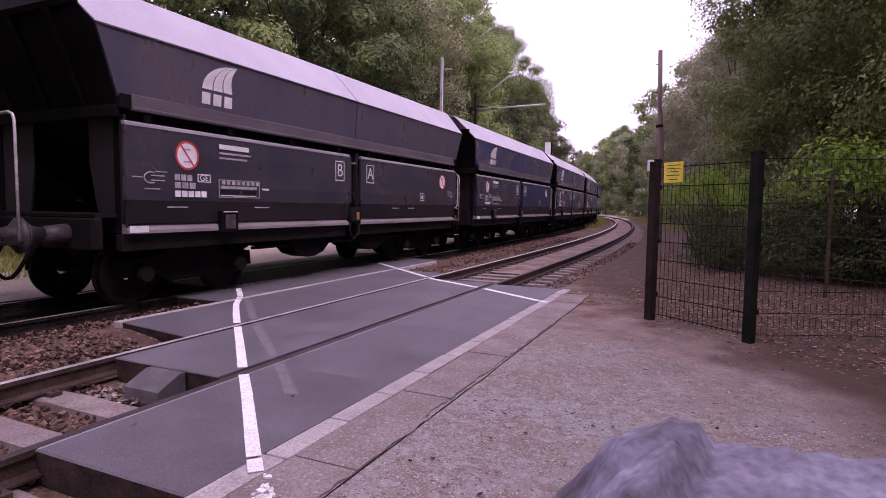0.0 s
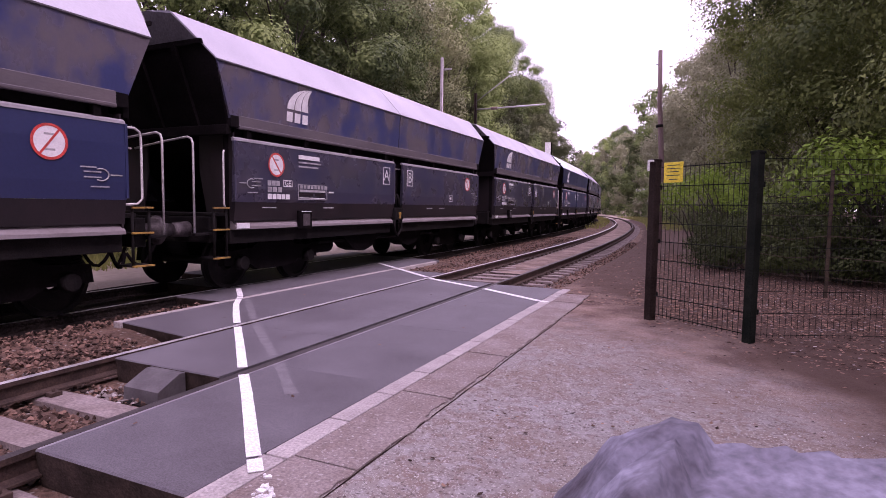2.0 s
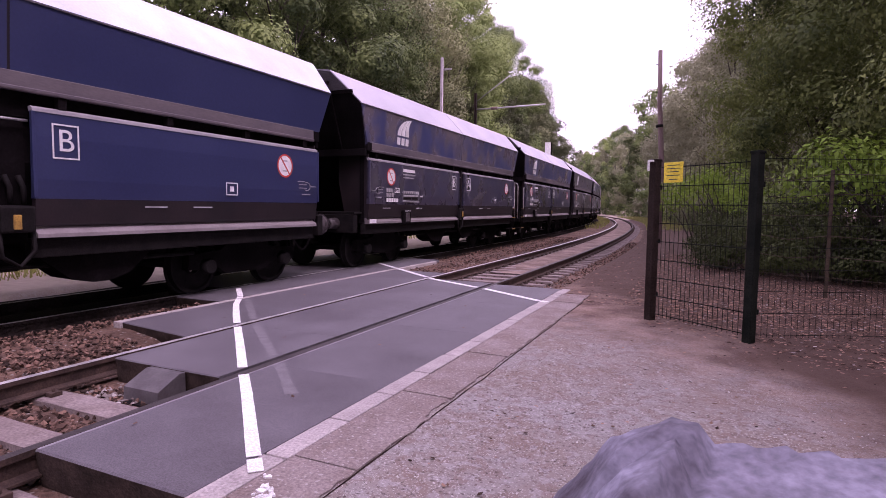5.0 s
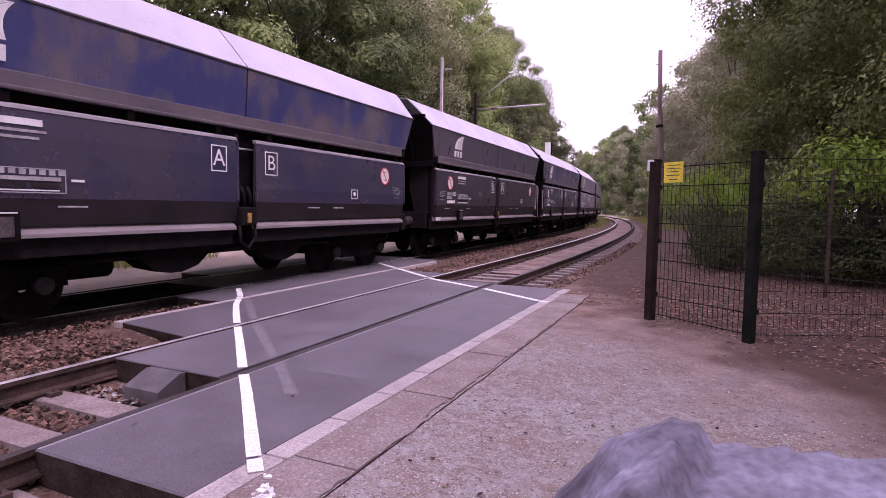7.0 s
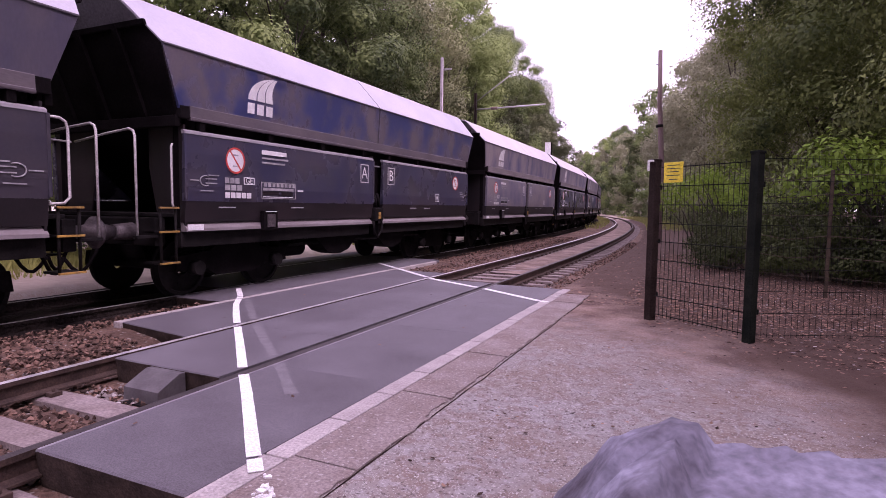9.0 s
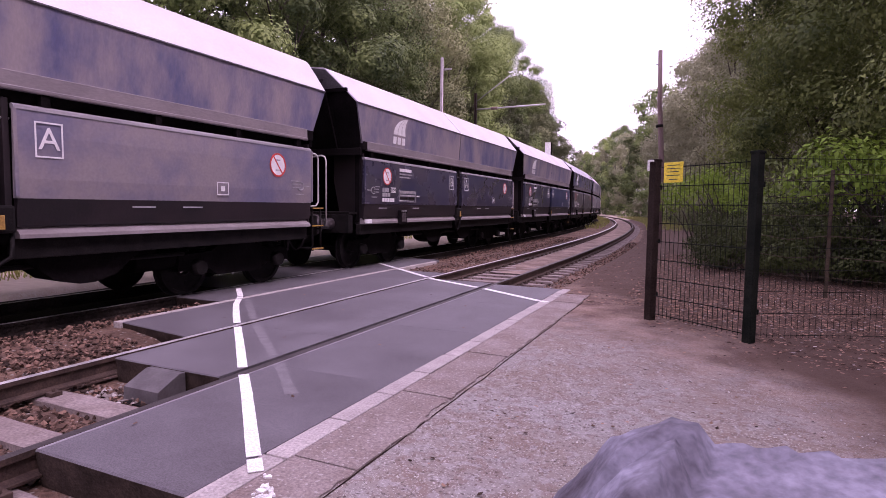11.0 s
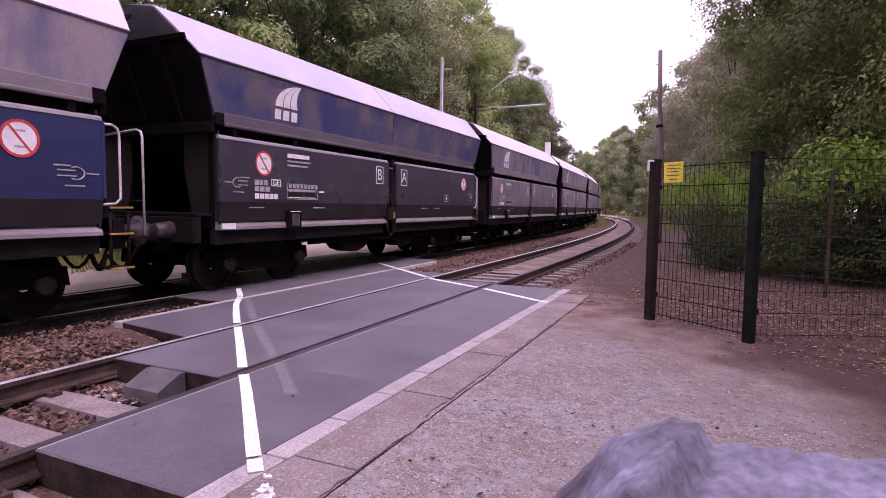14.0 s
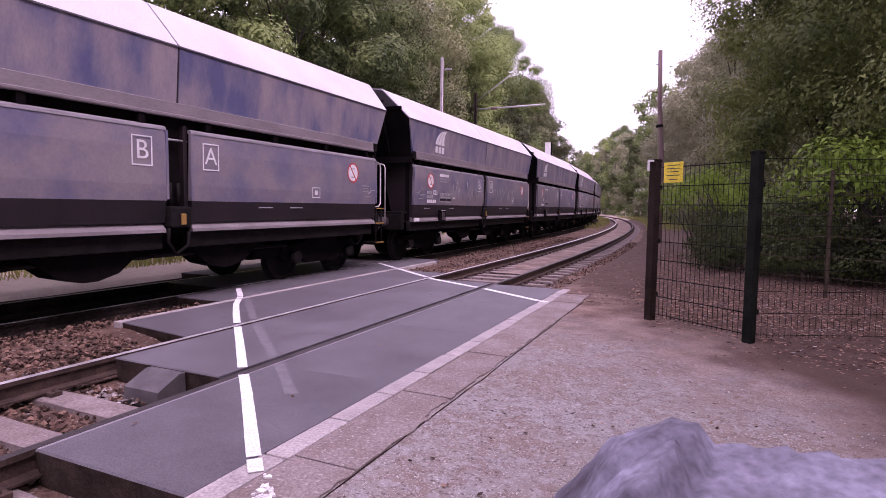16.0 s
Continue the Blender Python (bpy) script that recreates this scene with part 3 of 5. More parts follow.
def crossing_panel(x0, x1, y0, y1, z=0.0, cuts=4, skew=0.0):
    """A run of slabs with hair joints; the first slab ends in a darker chamfered face, which may run askew."""
    ys = [y0 + (y1 - y0) * i / cuts for i in range(cuts + 1)]
    for i in range(cuts):
        a0, a1 = ys[i] + (0.001 if i else 0), ys[i + 1] - (0.001 if i < cuts - 1 else 0)
        prof = [(a0 + (0.03 if i == 0 else 0), z - 0.24), (a0, z - 0.010 if i == 0 else z), (a0 + (0.012 if i == 0 else 0.001), z), (a1, z), (a1 + (0.05 if i == cuts - 1 else 0), z - 0.24)]
        bm = bmesh.new()
        a = [bm.verts.new((x0, y + (skew if i == 0 and k < 3 else 0), zz)) for k, (y, zz) in enumerate(prof)]
        b = [bm.verts.new((x1, y, zz)) for y, zz in prof]
        for k in range(5):
            bm.faces.new((a[k], a[(k + 1) % 5], b[(k + 1) % 5], b[k])).material_index = 1 if i == 0 and k == 0 else 0
        bm.faces.new(a)
        bm.faces.new(b[::-1])
        part("crossing_slab", bm, M["panel"], CROSS).data.materials.append(M["soil"])


crossing_panel(0.80, 2.045, 1.98, 10.2)
crossing_panel(-0.665, 0.655, 3.53, 10.35)
crossing_panel(-2.10, -0.80, 4.46, 11.4, skew=0.19)
crossing_panel(-SPACING + 0.80, -2.27, 6.35, 14.2, -0.004)
crossing_panel(-SPACING - 0.672, -SPACING + 0.672, 7.4, 14.4)
crossing_panel(-SPACING - 1.7, -SPACING - 0.80, 8.6, 15.0)


bm = box(0.804, 0.824, 1.99, 10.19, -0.004, 0.0035, 0.002)
part("panel_edge", bm, M["edge"], CROSS, "pale worn edge of the panel beside the rail")


def kerb_row(x0, x1, ys, label, z=0.004):
    t = thing("kerb", label, "kerb", kind="structure")
    for a, b in zip(ys, ys[1:]):
        part("kerb_stone", box(x0 + random.uniform(0, 0.006), x1 - random.uniform(0, 0.008), a + 0.008, b - 0.008, -0.22, z + 0.003 * random.random(), 0.008), M["kerb"], t)
    return t


kerb_row(2.052, 2.225, [1.2, 1.87, 2.53, 3.17, 3.78, 4.42, 5.06, 5.72, 6.40, 7.05, 7.75, 8.45, 9.2, 10.2], "row of pale weathered concrete kerb stones along the crossing")
kerb_row(-2.24, -2.115, [4.62 + 0.76 * i for i in range(13)], "row of pale kerb stones between the two tracks", -0.002)


def band(name, pts, width, material, z, label, ragged=0.004, thick=0.004):
    """A painted line along points, with slightly uneven edges."""
    bm = bmesh.new()
    rows = []
    P = [Vector((*p, z)) for p in pts]
    for i in range(len(P) - 1):
        n = max(2, int((P[i + 1] - P[i]).length / 0.08))
        for j in range(n + (i == len(P) - 2)):
            p = P[i].lerp(P[i + 1], j / n)
            d = (P[i + 1] - P[i]).normalized()
            side = Vector((d.y, -d.x, 0))
            w = width / 2 + ragged * noise.noise((p.x * 5, p.y * 5, 1))
            w2 = width / 2 + ragged * noise.noise((p.x * 5, p.y * 5, 9))
            rows.append((bm.verts.new(p - side * w), bm.verts.new(p + side * w2)))
    for a, b in zip(rows, rows[1:]):
        bm.faces.new((a[0], a[1], b[1], b[0]))
    ex = bmesh.ops.extrude_face_region(bm, geom=bm.faces[:])
    for v in ex["geom"]:
        if isinstance(v, bmesh.types.BMVert):
            v.co.z -= thick
    ob = part(name, bm, material, None)
    return tagged(ob, label, "road marking", kind="structure")


WL = "white painted line across the level crossing"
def painted(pts, width):
    """Paint lies on panels, kerbs and path, and leaves the rail grooves free."""
    cuts = [(-3.18, -2.275), (-2.255, -2.112), (-2.10, -0.80), (-0.665, 0.655), (0.80, 2.045), (2.055, 2.2), (2.21, 2.26)]
    (xa, ya), (xb, yb) = pts[0], pts[-1]
    def at(x):
        for (x0, y0), (x1, y1) in zip(pts, pts[1:]):
            if x0 <= x <= x1:
                return y0 + (y1 - y0) * (x - x0) / (x1 - x0)
        return None
    for a, b in cuts:
        a2, b2 = max(a + 0.012, xa), min(b - 0.012, xb)
        if b2 - a2 < 0.05:
            continue
        run = [(a2, at(a2))] + [p for p in pts if a2 + 0.02 < p[0] < b2 - 0.02] + [(b2, at(b2))]
        band("line_marking", run, width, M["white"], 0.009 if -2.1 < a < 2.04 else 0.014, WL)


# faint remains of an older line
for x0_, y0_, x1_, y1_ in ((-1.95, 6.62, -0.85, 5.55), (-0.60, 5.32, 0.60, 4.28), (0.84, 4.08, 1.5, 3.45)):
    band("worn_line", [(x0_, y0_), (x1_, y1_)], 0.10, M["worn"], 0.0016, "faint worn trace of an older painted line", 0.03, 0.0012)
painted([(-2.91, 7.40), (-2.30, 6.82), (-1.79, 6.21), (-1.17, 5.58), (-0.205, 4.645), (0.62, 3.84), (1.21, 3.275), (1.85, 2.645), (2.35, 2.16)], 0.086)
painted([(-3.1, 12.4), (-0.57, 10.28), (0.85, 9.50), (2.60, 8.32)], 0.105)

# paving stones between kerb and path
pv = thing("paving_strip", "strip of worn brownish paving stones beside the kerb", "paving", kind="structure")
rngp = random.Random(4)
y = 0.1
while y < 9.3:
    ln = rngp.uniform(0.42, 0.95)
    bm = box(2.232, 2.655 + rngp.uniform(-0.02, 0.02), y + 0.004, y + ln - 0.004, -0.12, 0.006 + rngp.uniform(-0.004, 0.004))
    bmesh.ops.subdivide_edges(bm, edges=[e for e in bm.edges if abs(e.verts[0].co.x - e.verts[1].co.x) < 0.05 and e.verts[0].co.x > 2.5 and abs(e.verts[0].co.y - e.verts[1].co.y) > 0.2], cuts=6)
    for v in bm.verts:
        if v.co.x > 2.5:
            v.co.x += rngp.uniform(-0.022, 0.018)
    part("paving_slab", bm, M["paving"], pv)
    y += ln
def soil_line(name, pts, width, z, label):
    return band(name, pts, width, M["soil"], z, label, 0.005, 0.02)


pts_ = [(2.675 + 0.02 * noise.noise((0, q * 2.1, 4)), q * 0.3) for q in range(1, 31)]
tagged(soil_line("edge_joint", pts_, 0.005, 0.002, "dark earthy joint between paving and path"), category="joint")
# worn remains of paint on the paving
for i in range(26):
    cx_, cy_ = 2.24 + rngp.random() * 0.34, 0
    cy_ = 2.33 - (cx_ - 2.2) * 0.95 + rngp.uniform(-0.07, 0.07)
    r_ = rngp.uniform(0.008, 0.03)
    bm = bmesh.new()
    top = [bm.verts.new((cx_ + math.cos(a) * r_ * rngp.uniform(0.5, 1.3), cy_ + math.sin(a) * r_ * rngp.uniform(0.5, 1.3), 0.0118)) for a in [k * 0.9 for k in range(7)]]
    low = [bm.verts.new(v.co - Vector((0, 0, 0.012))) for v in top]
    bm.faces.new(top)
    for k in range(7):
        bm.faces.new((top[k], low[k], low[(k + 1) % 7], top[(k + 1) % 7]))
    part("paint_flake", bm, M["white"], pv)

# deflector between the rails
df = thing("deflector_ramp", "grey sheet-metal deflector ramp before the crossing panel", "deflector")
bm = bmesh.new()
pr = [(3.52, -0.24), (3.52, -0.012), (3.46, -0.010), (3.24, -0.115), (3.235, -0.24)]
a = [bm.verts.new((-0.15, y, z)) for y, z in pr]
b = [bm.verts.new((0.27, y, z)) for y, z in pr]
for i in range(5):
    bm.faces.new((a[i], a[(i + 1) % 5], b[(i + 1) % 5], b[i]))
bm.faces.new(a)
bm.faces.new(b[::-1])
part("ramp_plate", bm, M["metal_grey"], df)
part("ramp_foot", box(-0.13, 0.25, 3.18, 3.234, -0.26, -0.222, 0.008), M["steel"], df)


# ---- loose stones: ballast and chippings ----
def stones(name, spots, material, label, category):
    rng = np.random.default_rng(5)
    base = np.array([(1, 0, 0), (-1, 0, 0), (0, 1, 0), (0, -1, 0), (0, 0, 1), (0, 0, -1)], float)
    tri = np.array([(0, 2, 4), (2, 1, 4), (1, 3, 4), (3, 0, 4), (2, 0, 5), (1, 2, 5), (3, 1, 5), (0, 3, 5)])
    V, F = [], []
    for i, (x, y, z, r) in enumerate(spots):
        v = base * r * rng.uniform(0.55, 1.25, (6, 3)) + rng.normal(0, r * 0.22, (6, 3))
        a = rng.uniform(0, 6.28)
        c, s_ = math.cos(a), math.sin(a)
        v = np.stack([v[:, 0] * c - v[:, 1] * s_ + x, v[:, 0] * s_ + v[:, 1] * c + y, v[:, 2] * 0.75 + z], 1)
        V.append(v)
        F.append(tri + 6 * i)
    me = mesh_of(name, np.concatenate(V).tolist(), np.concatenate(F).tolist(), material)
    return tagged(new(name, me), label, category, kind="stuff")


rng = np.random.default_rng(11)
spots = []
while len(spots) < 16000:
    y = rng.uniform(0.3, 30) if rng.random() < 0.5 else rng.uniform(0.3, 9)
    o = rng.uniform(-2.75, 2.0)
    x = o + bend_shift(y)
    if (0.72 < abs(o) < 0.79) or (0.72 < abs(o + SPACING) < 0.79):
        continue
    if 1.9 < y < 10.3 and (0.79 < o < 2.05 or (abs(o) < 0.72 and y > 3.5)):
        continue
    if -2.3 < o < -0.78 and 4.3 < y < 11.6 or -5.7 < o < -2.2 and 6.3 < y < 14.6:
        continue
    on_sl = abs(((y + 4.25) % 0.6) - 0.3) > 0.17 and (-1.0 < o < 1.3)
    if on_sl and rng.random() < 0.985:
        continue
    bed = -0.235 + 0.155 * smooth(-0.95, -1.45, o)
    spots.append((x, y, bed + rng.uniform(-0.015, 0.02), rng.uniform(0.014, 0.036)))
stones("ballast_stones", spots, M["stone"], "loose reddish brown and grey ballast stones", "ballast")
spots = [(rng.uniform(0.25, 0.72), rng.uniform(1.55, 2.25), -0.21, rng.uniform(0.018, 0.045)) for i in range(60)]
spots += [(rng.uniform(-0.55, 0.1), rng.uniform(2.95, 3.45), -0.215, rng.uniform(0.012, 0.032)) for i in range(70)]
stones("pale_ballast", spots, M["pale_bits"], "pale fresh ballast stones beside the crossing panels", "ballast")
spots = []
for i in range(7000):
    y = 0.5 + rng.random() ** 1.5 * 8
    x = rng.uniform(2.7, 7)
    if (x - 4.3) * 0.5 + (y - 6.2) * 0.62 > -0.4:
        continue
    spots.append((x, y, ground_z(x, y) + 0.002, rng.uniform(0.003, 0.011)))
stones("path_chippings", spots, M["pale_bits"], "pale loose chippings scattered over the path", "gravel")


# ---- flat litter and grass ----
def blades(name, spots, material, label, category, flat=False):
    """Many small leaves lying about (flat) or blades standing up."""
    r = np.random.default_rng(8)
    V, F = [], []
    for i, (x, y, z, h) in enumerate(spots):
        a = r.uniform(0, 6.28)
        d = np.array([math.cos(a), math.sin(a), 0.0])
        e = np.array([-d[1], d[0], 0.0])
        p = np.array([x, y, z])
        if flat:
            t = r.uniform(-0.3, 0.3, 4) * h
            q = [p - d * h, p + e * h * 0.5, p + d * h, p - e * h * 0.5]
            V += [tuple(v + np.array([0, 0, abs(tt) + 0.004])) for v, tt in zip(q, t)]
        else:
            w = h * 0.05 + 0.004
            lean = d * h * r.uniform(0.1, 0.6)
            V += [tuple(p - e * w), tuple(p + e * w), tuple(p + e * w * 0.6 + lean * 0.4 + np.array([0, 0, h * 0.6])), tuple(p + lean + np.array([0, 0, h]))]
        F.append((4 * i, 4 * i + 1, 4 * i + 2, 4 * i + 3))
    return tagged(new(name, mesh_of(name, V, F, material)), label, category, kind="stuff")


lit, pale = [], []
for x, y in ((0.98, 2.5), (1.55, 3.4), (0.2, 4.9), (1.3, 5.1), (-0.2, 6.6), (1.75, 6.3), (-1.5, 7.4), (1.2, 7.7), (0.3, 8.4), (-1.2, 5.4)):
    lit.append((x, y, 0.002, 0.03))
for i in range(500):
    lit.append((rng.uniform(2.8, 8), 0.8 + 6 * rng.random(), 0.0, rng.uniform(0.008, 0.028)))
for i in range(44000):
    y = rng.uniform(5.8, 20)
    x = rng.uniform(3.2, 12)
    if y < 9 and x < 3.6:
        continue
    d = (x - 4.0) * 0.63 + (y - 7.7) * 0.77
    if d < -0.5 + rng.random() * 0.8:
        continue
    (pale if rng.random() < 0.06 else lit).append((x, y, ground_z(x, y), rng.uniform(0.014, 0.036)))
for i in range(5000):
    x, y = rng.uniform(3.9, 7.0), rng.uniform(8.2, 13.0)
    (pale if rng.random() < 0.08 else lit).append((x, y, ground_z(x, y), rng.uniform(0.016, 0.04)))
for i in range(2600):
    y = 9 + rng.random() ** 2 * 50
    o = rng.uniform(1.9, 5.5)
    lit.append((o + bend_shift(y), y, ground_z(o + bend_shift(y), y), rng.uniform(0.02, 0.05)))
blades("leaf_litter", lit, M["litter"], "dry reddish brown fallen leaves under the hedge", "leaf litter", True)
blades("pale_leaf_litter", pale, M["pale_bits"], "pale dry leaves and paper scraps on the earth", "leaf litter", True)
gr = []
for i in range(15000):
    y = rng.uniform(2, 70)
    o = -6.9 - abs(rng.normal(0, 2.4)) - 0.5
    if noise.noise((o * 0.5, y * 0.35, 2)) < -0.05:
        continue
    x = o + bend_shift(y)
    if 10 < y < 22 and -6 > x > -16 and abs((x + 6) * -1.08 + 12.9 - y) < 3.2:
        continue
    gr.append((x, y, ground_z(x, y), rng.uniform(0.08, 0.4)))
for i in range(7000):
    x, y = rng.uniform(-14, -7.2), rng.uniform(3.5, 10)
    if x > -8.6 and rng.random() < 0.6 or y - 10 > (x + 6) * -1.0:
        continue
    gr.append((x, y, ground_z(x, y), rng.uniform(0.08, 0.35)))
for i in range(5000):
    y = 42 + rng.random() * 60
    o = rng.uniform(1.8, 6) if rng.random() < 0.8 else rng.uniform(-2.6, -1.4)
    gr.append((o + bend_shift(y), y, -0.05, rng.uniform(0.1, 0.4)))
blades("grass", gr, M["grass"], "rough green and straw-coloured grass on the verge", "grass")


# ---- hopper wagon ----
HALF, PIVOT, AXLE = 5.33, 3.9, 0.9


def lean(bm):
    """The ends of the upper box lean outwards towards the roof."""
    for v in bm.verts:
        if abs(v.co.y) > 5.0:
            v.co.y += math.copysign(0.38 * max(0.0, v.co.z - 2.66), v.co.y)
    return bm


def letter(ch, size, place, parent, material, facing):
    """A letter from the built-in font as a flat mesh on the wagon's side."""
    cu = bpy.data.curves.new("letter", "FONT")
    cu.body, cu.size, cu.align_x, cu.align_y, cu.extrude = ch, size, "CENTER", "CENTER", 0.001
    tmp = bpy.data.objects.new("letter_source", cu)
    me = bpy.data.meshes.new_from_object(tmp)
    bpy.data.objects.remove(tmp)
    me.materials.clear()
    me.materials.append(material)
    ob = new("letter", me)
    ob.parent = parent
    ob.matrix_basis = Matrix.Translation(place) @ Matrix.Rotation(radians(90 if facing > 0 else -90), 4, "Z") @ Matrix.Rotation(radians(90), 4, "X")
    return ob


def build_wagon(seen):
    """One wagon; seen is the side (1 or -1) that carries its markings and small door gear."""
    t = thing("hopper_wagon", "dark grimy blue coal hopper wagon with white markings", "railway wagon", "hopper wagons of the train")

    def P(name, bm, material, label="", parent=None):
        return part(name, bm, M[material], parent or t, label)

    # upper box: two side shells with a seam between, end walls, roof
    for sx in (-1, 1):
        for y0, y1 in ((-HALF, -0.016), (0.016, HALF)):
            prof = [(sx * a, z) for a, z in ((1.50, 2.80), (1.505, 2.90), (1.56, 3.645), (1.49, 3.63), (1.43, 2.88), (1.42, 2.80))]
            side = P("side_panel", lean(prism(prof, y0, y1)), "box", "grimy blue upper side panel")
            side.location.x = 0
        bm = bmesh.new()
        bm_prism(bm, [(sx * a, z) for a, z in ((1.455, 2.665), (1.522, 2.665), (1.528, 2.68), (1.528, 2.705), (1.516, 2.715), (1.512, 2.865), (1.506, 2.872), (1.455, 2.872))], -HALF + 0.11, HALF - 0.11)
        P("lower_rim", bm, "rim", "dusty folded rim along the upper side")
        for sy in (-1, 1):
            ya, yb = sorted((sy * (HALF - 0.105), sy * (HALF + 0.06)))
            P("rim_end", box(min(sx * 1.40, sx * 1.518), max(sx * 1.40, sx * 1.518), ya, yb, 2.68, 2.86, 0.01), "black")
    pts = [(1.565, 3.655), (1.24, 4.01), (0.955, 4.31), (0.89, 4.35), (0.45, 4.40), (-0.45, 4.40), (-0.89, 4.35), (-0.955, 4.31), (-1.24, 4.01), (-1.565, 3.655), (-1.48, 3.63), (-1.17, 3.96), (-0.90, 4.24), (-0.43, 4.34), (0.43, 4.34), (0.90, 4.24), (1.17, 3.96), (1.48, 3.63)]
    for y0, y1 in ((-HALF, -0.017), (0.017, HALF)):
        bm = bmesh.new()
        bm_prism(bm, pts, y0, y1)
        P("roof_sheet", lean(bm), "roof", "dusty rounded roof sheet, paled for the light of the sky")
    bm = bmesh.new()
    bm_prism(bm, [(1.55, 3.655), (1.225, 4.005), (0.945, 4.30), (-0.945, 4.30), (-1.225, 4.005), (-1.55, 3.655), (-1.36, 3.6), (1.36, 3.6)], -0.0165, 0.0165)
    P("roof_seam", bm, "skirt")
    for sx in (-1, 1):
        P("eave_lip", lean(prism([(sx * 1.55, 3.632), (sx * 1.576, 3.632), (sx * 1.576, 3.654), (sx * 1.55, 3.654)], -HALF, HALF)), "endtop")
        P("side_seam", prism([(sx * 1.44, 2.7), (sx * 1.495, 2.7), (sx * 1.497, 2.87), (sx * 1.552, 3.63), (sx * 1.48, 3.63)], -0.0155, 0.0155), "skirt")
    for sy in (-1, 1):
        y = sy * (HALF + 0.015)
        bm = bmesh.new()
        bm_prism(bm, [(1.40, 2.62), (1.46, 2.86), (1.54, 3.645), (1.225, 4.0), (-1.225, 4.0), (-1.54, 3.645), (-1.46, 2.86), (-1.40, 2.62)], min(y, y - sy * 0.06), max(y, y - sy * 0.06))
        P("end_wall", lean(bm), "black", "coal-black end wall, darkened further for its shade")
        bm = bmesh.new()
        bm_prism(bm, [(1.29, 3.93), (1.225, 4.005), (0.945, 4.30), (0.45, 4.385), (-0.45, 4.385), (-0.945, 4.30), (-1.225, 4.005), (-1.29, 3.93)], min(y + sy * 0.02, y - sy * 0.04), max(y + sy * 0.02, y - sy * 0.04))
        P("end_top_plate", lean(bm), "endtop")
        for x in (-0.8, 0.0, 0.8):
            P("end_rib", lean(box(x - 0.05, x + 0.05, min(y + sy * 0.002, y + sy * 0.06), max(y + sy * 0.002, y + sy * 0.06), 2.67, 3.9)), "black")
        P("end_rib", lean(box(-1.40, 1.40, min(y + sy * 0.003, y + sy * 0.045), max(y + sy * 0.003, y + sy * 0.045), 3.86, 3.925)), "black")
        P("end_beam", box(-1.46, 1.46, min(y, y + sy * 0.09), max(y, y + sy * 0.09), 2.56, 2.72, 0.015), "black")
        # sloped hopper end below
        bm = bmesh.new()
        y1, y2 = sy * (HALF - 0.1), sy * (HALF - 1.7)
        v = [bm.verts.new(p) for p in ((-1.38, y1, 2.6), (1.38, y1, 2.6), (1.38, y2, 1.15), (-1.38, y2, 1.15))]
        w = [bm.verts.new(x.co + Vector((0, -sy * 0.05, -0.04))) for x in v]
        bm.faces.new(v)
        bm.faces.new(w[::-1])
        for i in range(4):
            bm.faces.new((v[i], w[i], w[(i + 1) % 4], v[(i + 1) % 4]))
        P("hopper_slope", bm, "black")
        for sx in (-1, 1):
            bm = bmesh.new()
            y3 = sy * (HALF - 0.02)
            v = [bm.verts.new(p) for p in ((sx * 1.47, y3, 2.6), (sx * 1.47, y3, 1.06), (sx * 0.82, y3 - sy * 0.10, 1.06), (sx * 0.62, y3 - sy * 0.10, 2.0), (sx * 0.62, y3 - sy * 0.10, 2.6))]
            w = [bm.verts.new(q.co + Vector((0, -sy * 0.03, 0))) for q in v]
            bm.faces.new(v)
            bm.faces.new(w[::-1])
            for i in range(5):
                bm.faces.new((v[i], w[i], w[(i + 1) % 5], v[(i + 1) % 5]))
            P("corner_plate", bm, "skirt", "dark plum end plate beside the doors")
        for x in (-1.3, 1.3):
            P("end_post", box(x - 0.06, x + 0.06, min(sy * 5.2, sy * 5.3), max(sy * 5.2, sy * 5.3), 1.1, 2.6, 0.012), "black")
        # headstock, platform, buffers, hook
        P("headstock", box(-1.35, 1.35, min(sy * 5.55, sy * 5.72), max(sy * 5.55, sy * 5.72), 0.86, 1.26, 0.02), "steel")
        P("end_platform", box(-1.3, 1.3, min(sy * 5.0, sy * 5.62), max(sy * 5.0, sy * 5.62), 1.27, 1.32, 0.008), "steel")
        for x in (-0.875, 0.875):
            b = P("buffer", tube([(x, sy * 5.71, 1.06), (x, sy * 6.02, 1.06)], 0.13, 14, 0.105), "dusty_steel")
            P("buffer_plate", tube([(x, sy * 6.02, 1.06), (x, sy * 6.20, 1.06), (x, sy * 6.22, 1.06), (x, sy * 6.265, 1.06)], 0.085, 16, 0.225), "dusty_steel", "round greasy buffer plate", b)
        hook = bmesh.new()
        bm_box(hook, -0.05, 0.05, min(sy * 5.7, sy * 6.05), max(sy * 5.7, sy * 6.05), 0.98, 1.1, 0.015)
        bm_tube(hook, [(0, sy * 6.0, 1.1), (0, sy * 6.12, 1.06), (0, sy * 6.14, 0.98), (0, sy * 6.05, 0.94)], 0.035, 6)
        P("draw_hook", hook, "steel")
        for x in (-0.35, 0.35):
            P("brake_hose", tube([(x * (1 - 0.5 * u * u), sy * (5.72 + 0.54 * u), 0.95 - 0.62 * math.sin(2.35 * u) ** 2 * (0.6 + 0.25 * u)) for u in (0, 0.12, 0.25, 0.38, 0.5, 0.62, 0.74, 0.86, 1.0)], 0.026, 7), "black", "sagging black brake hose")
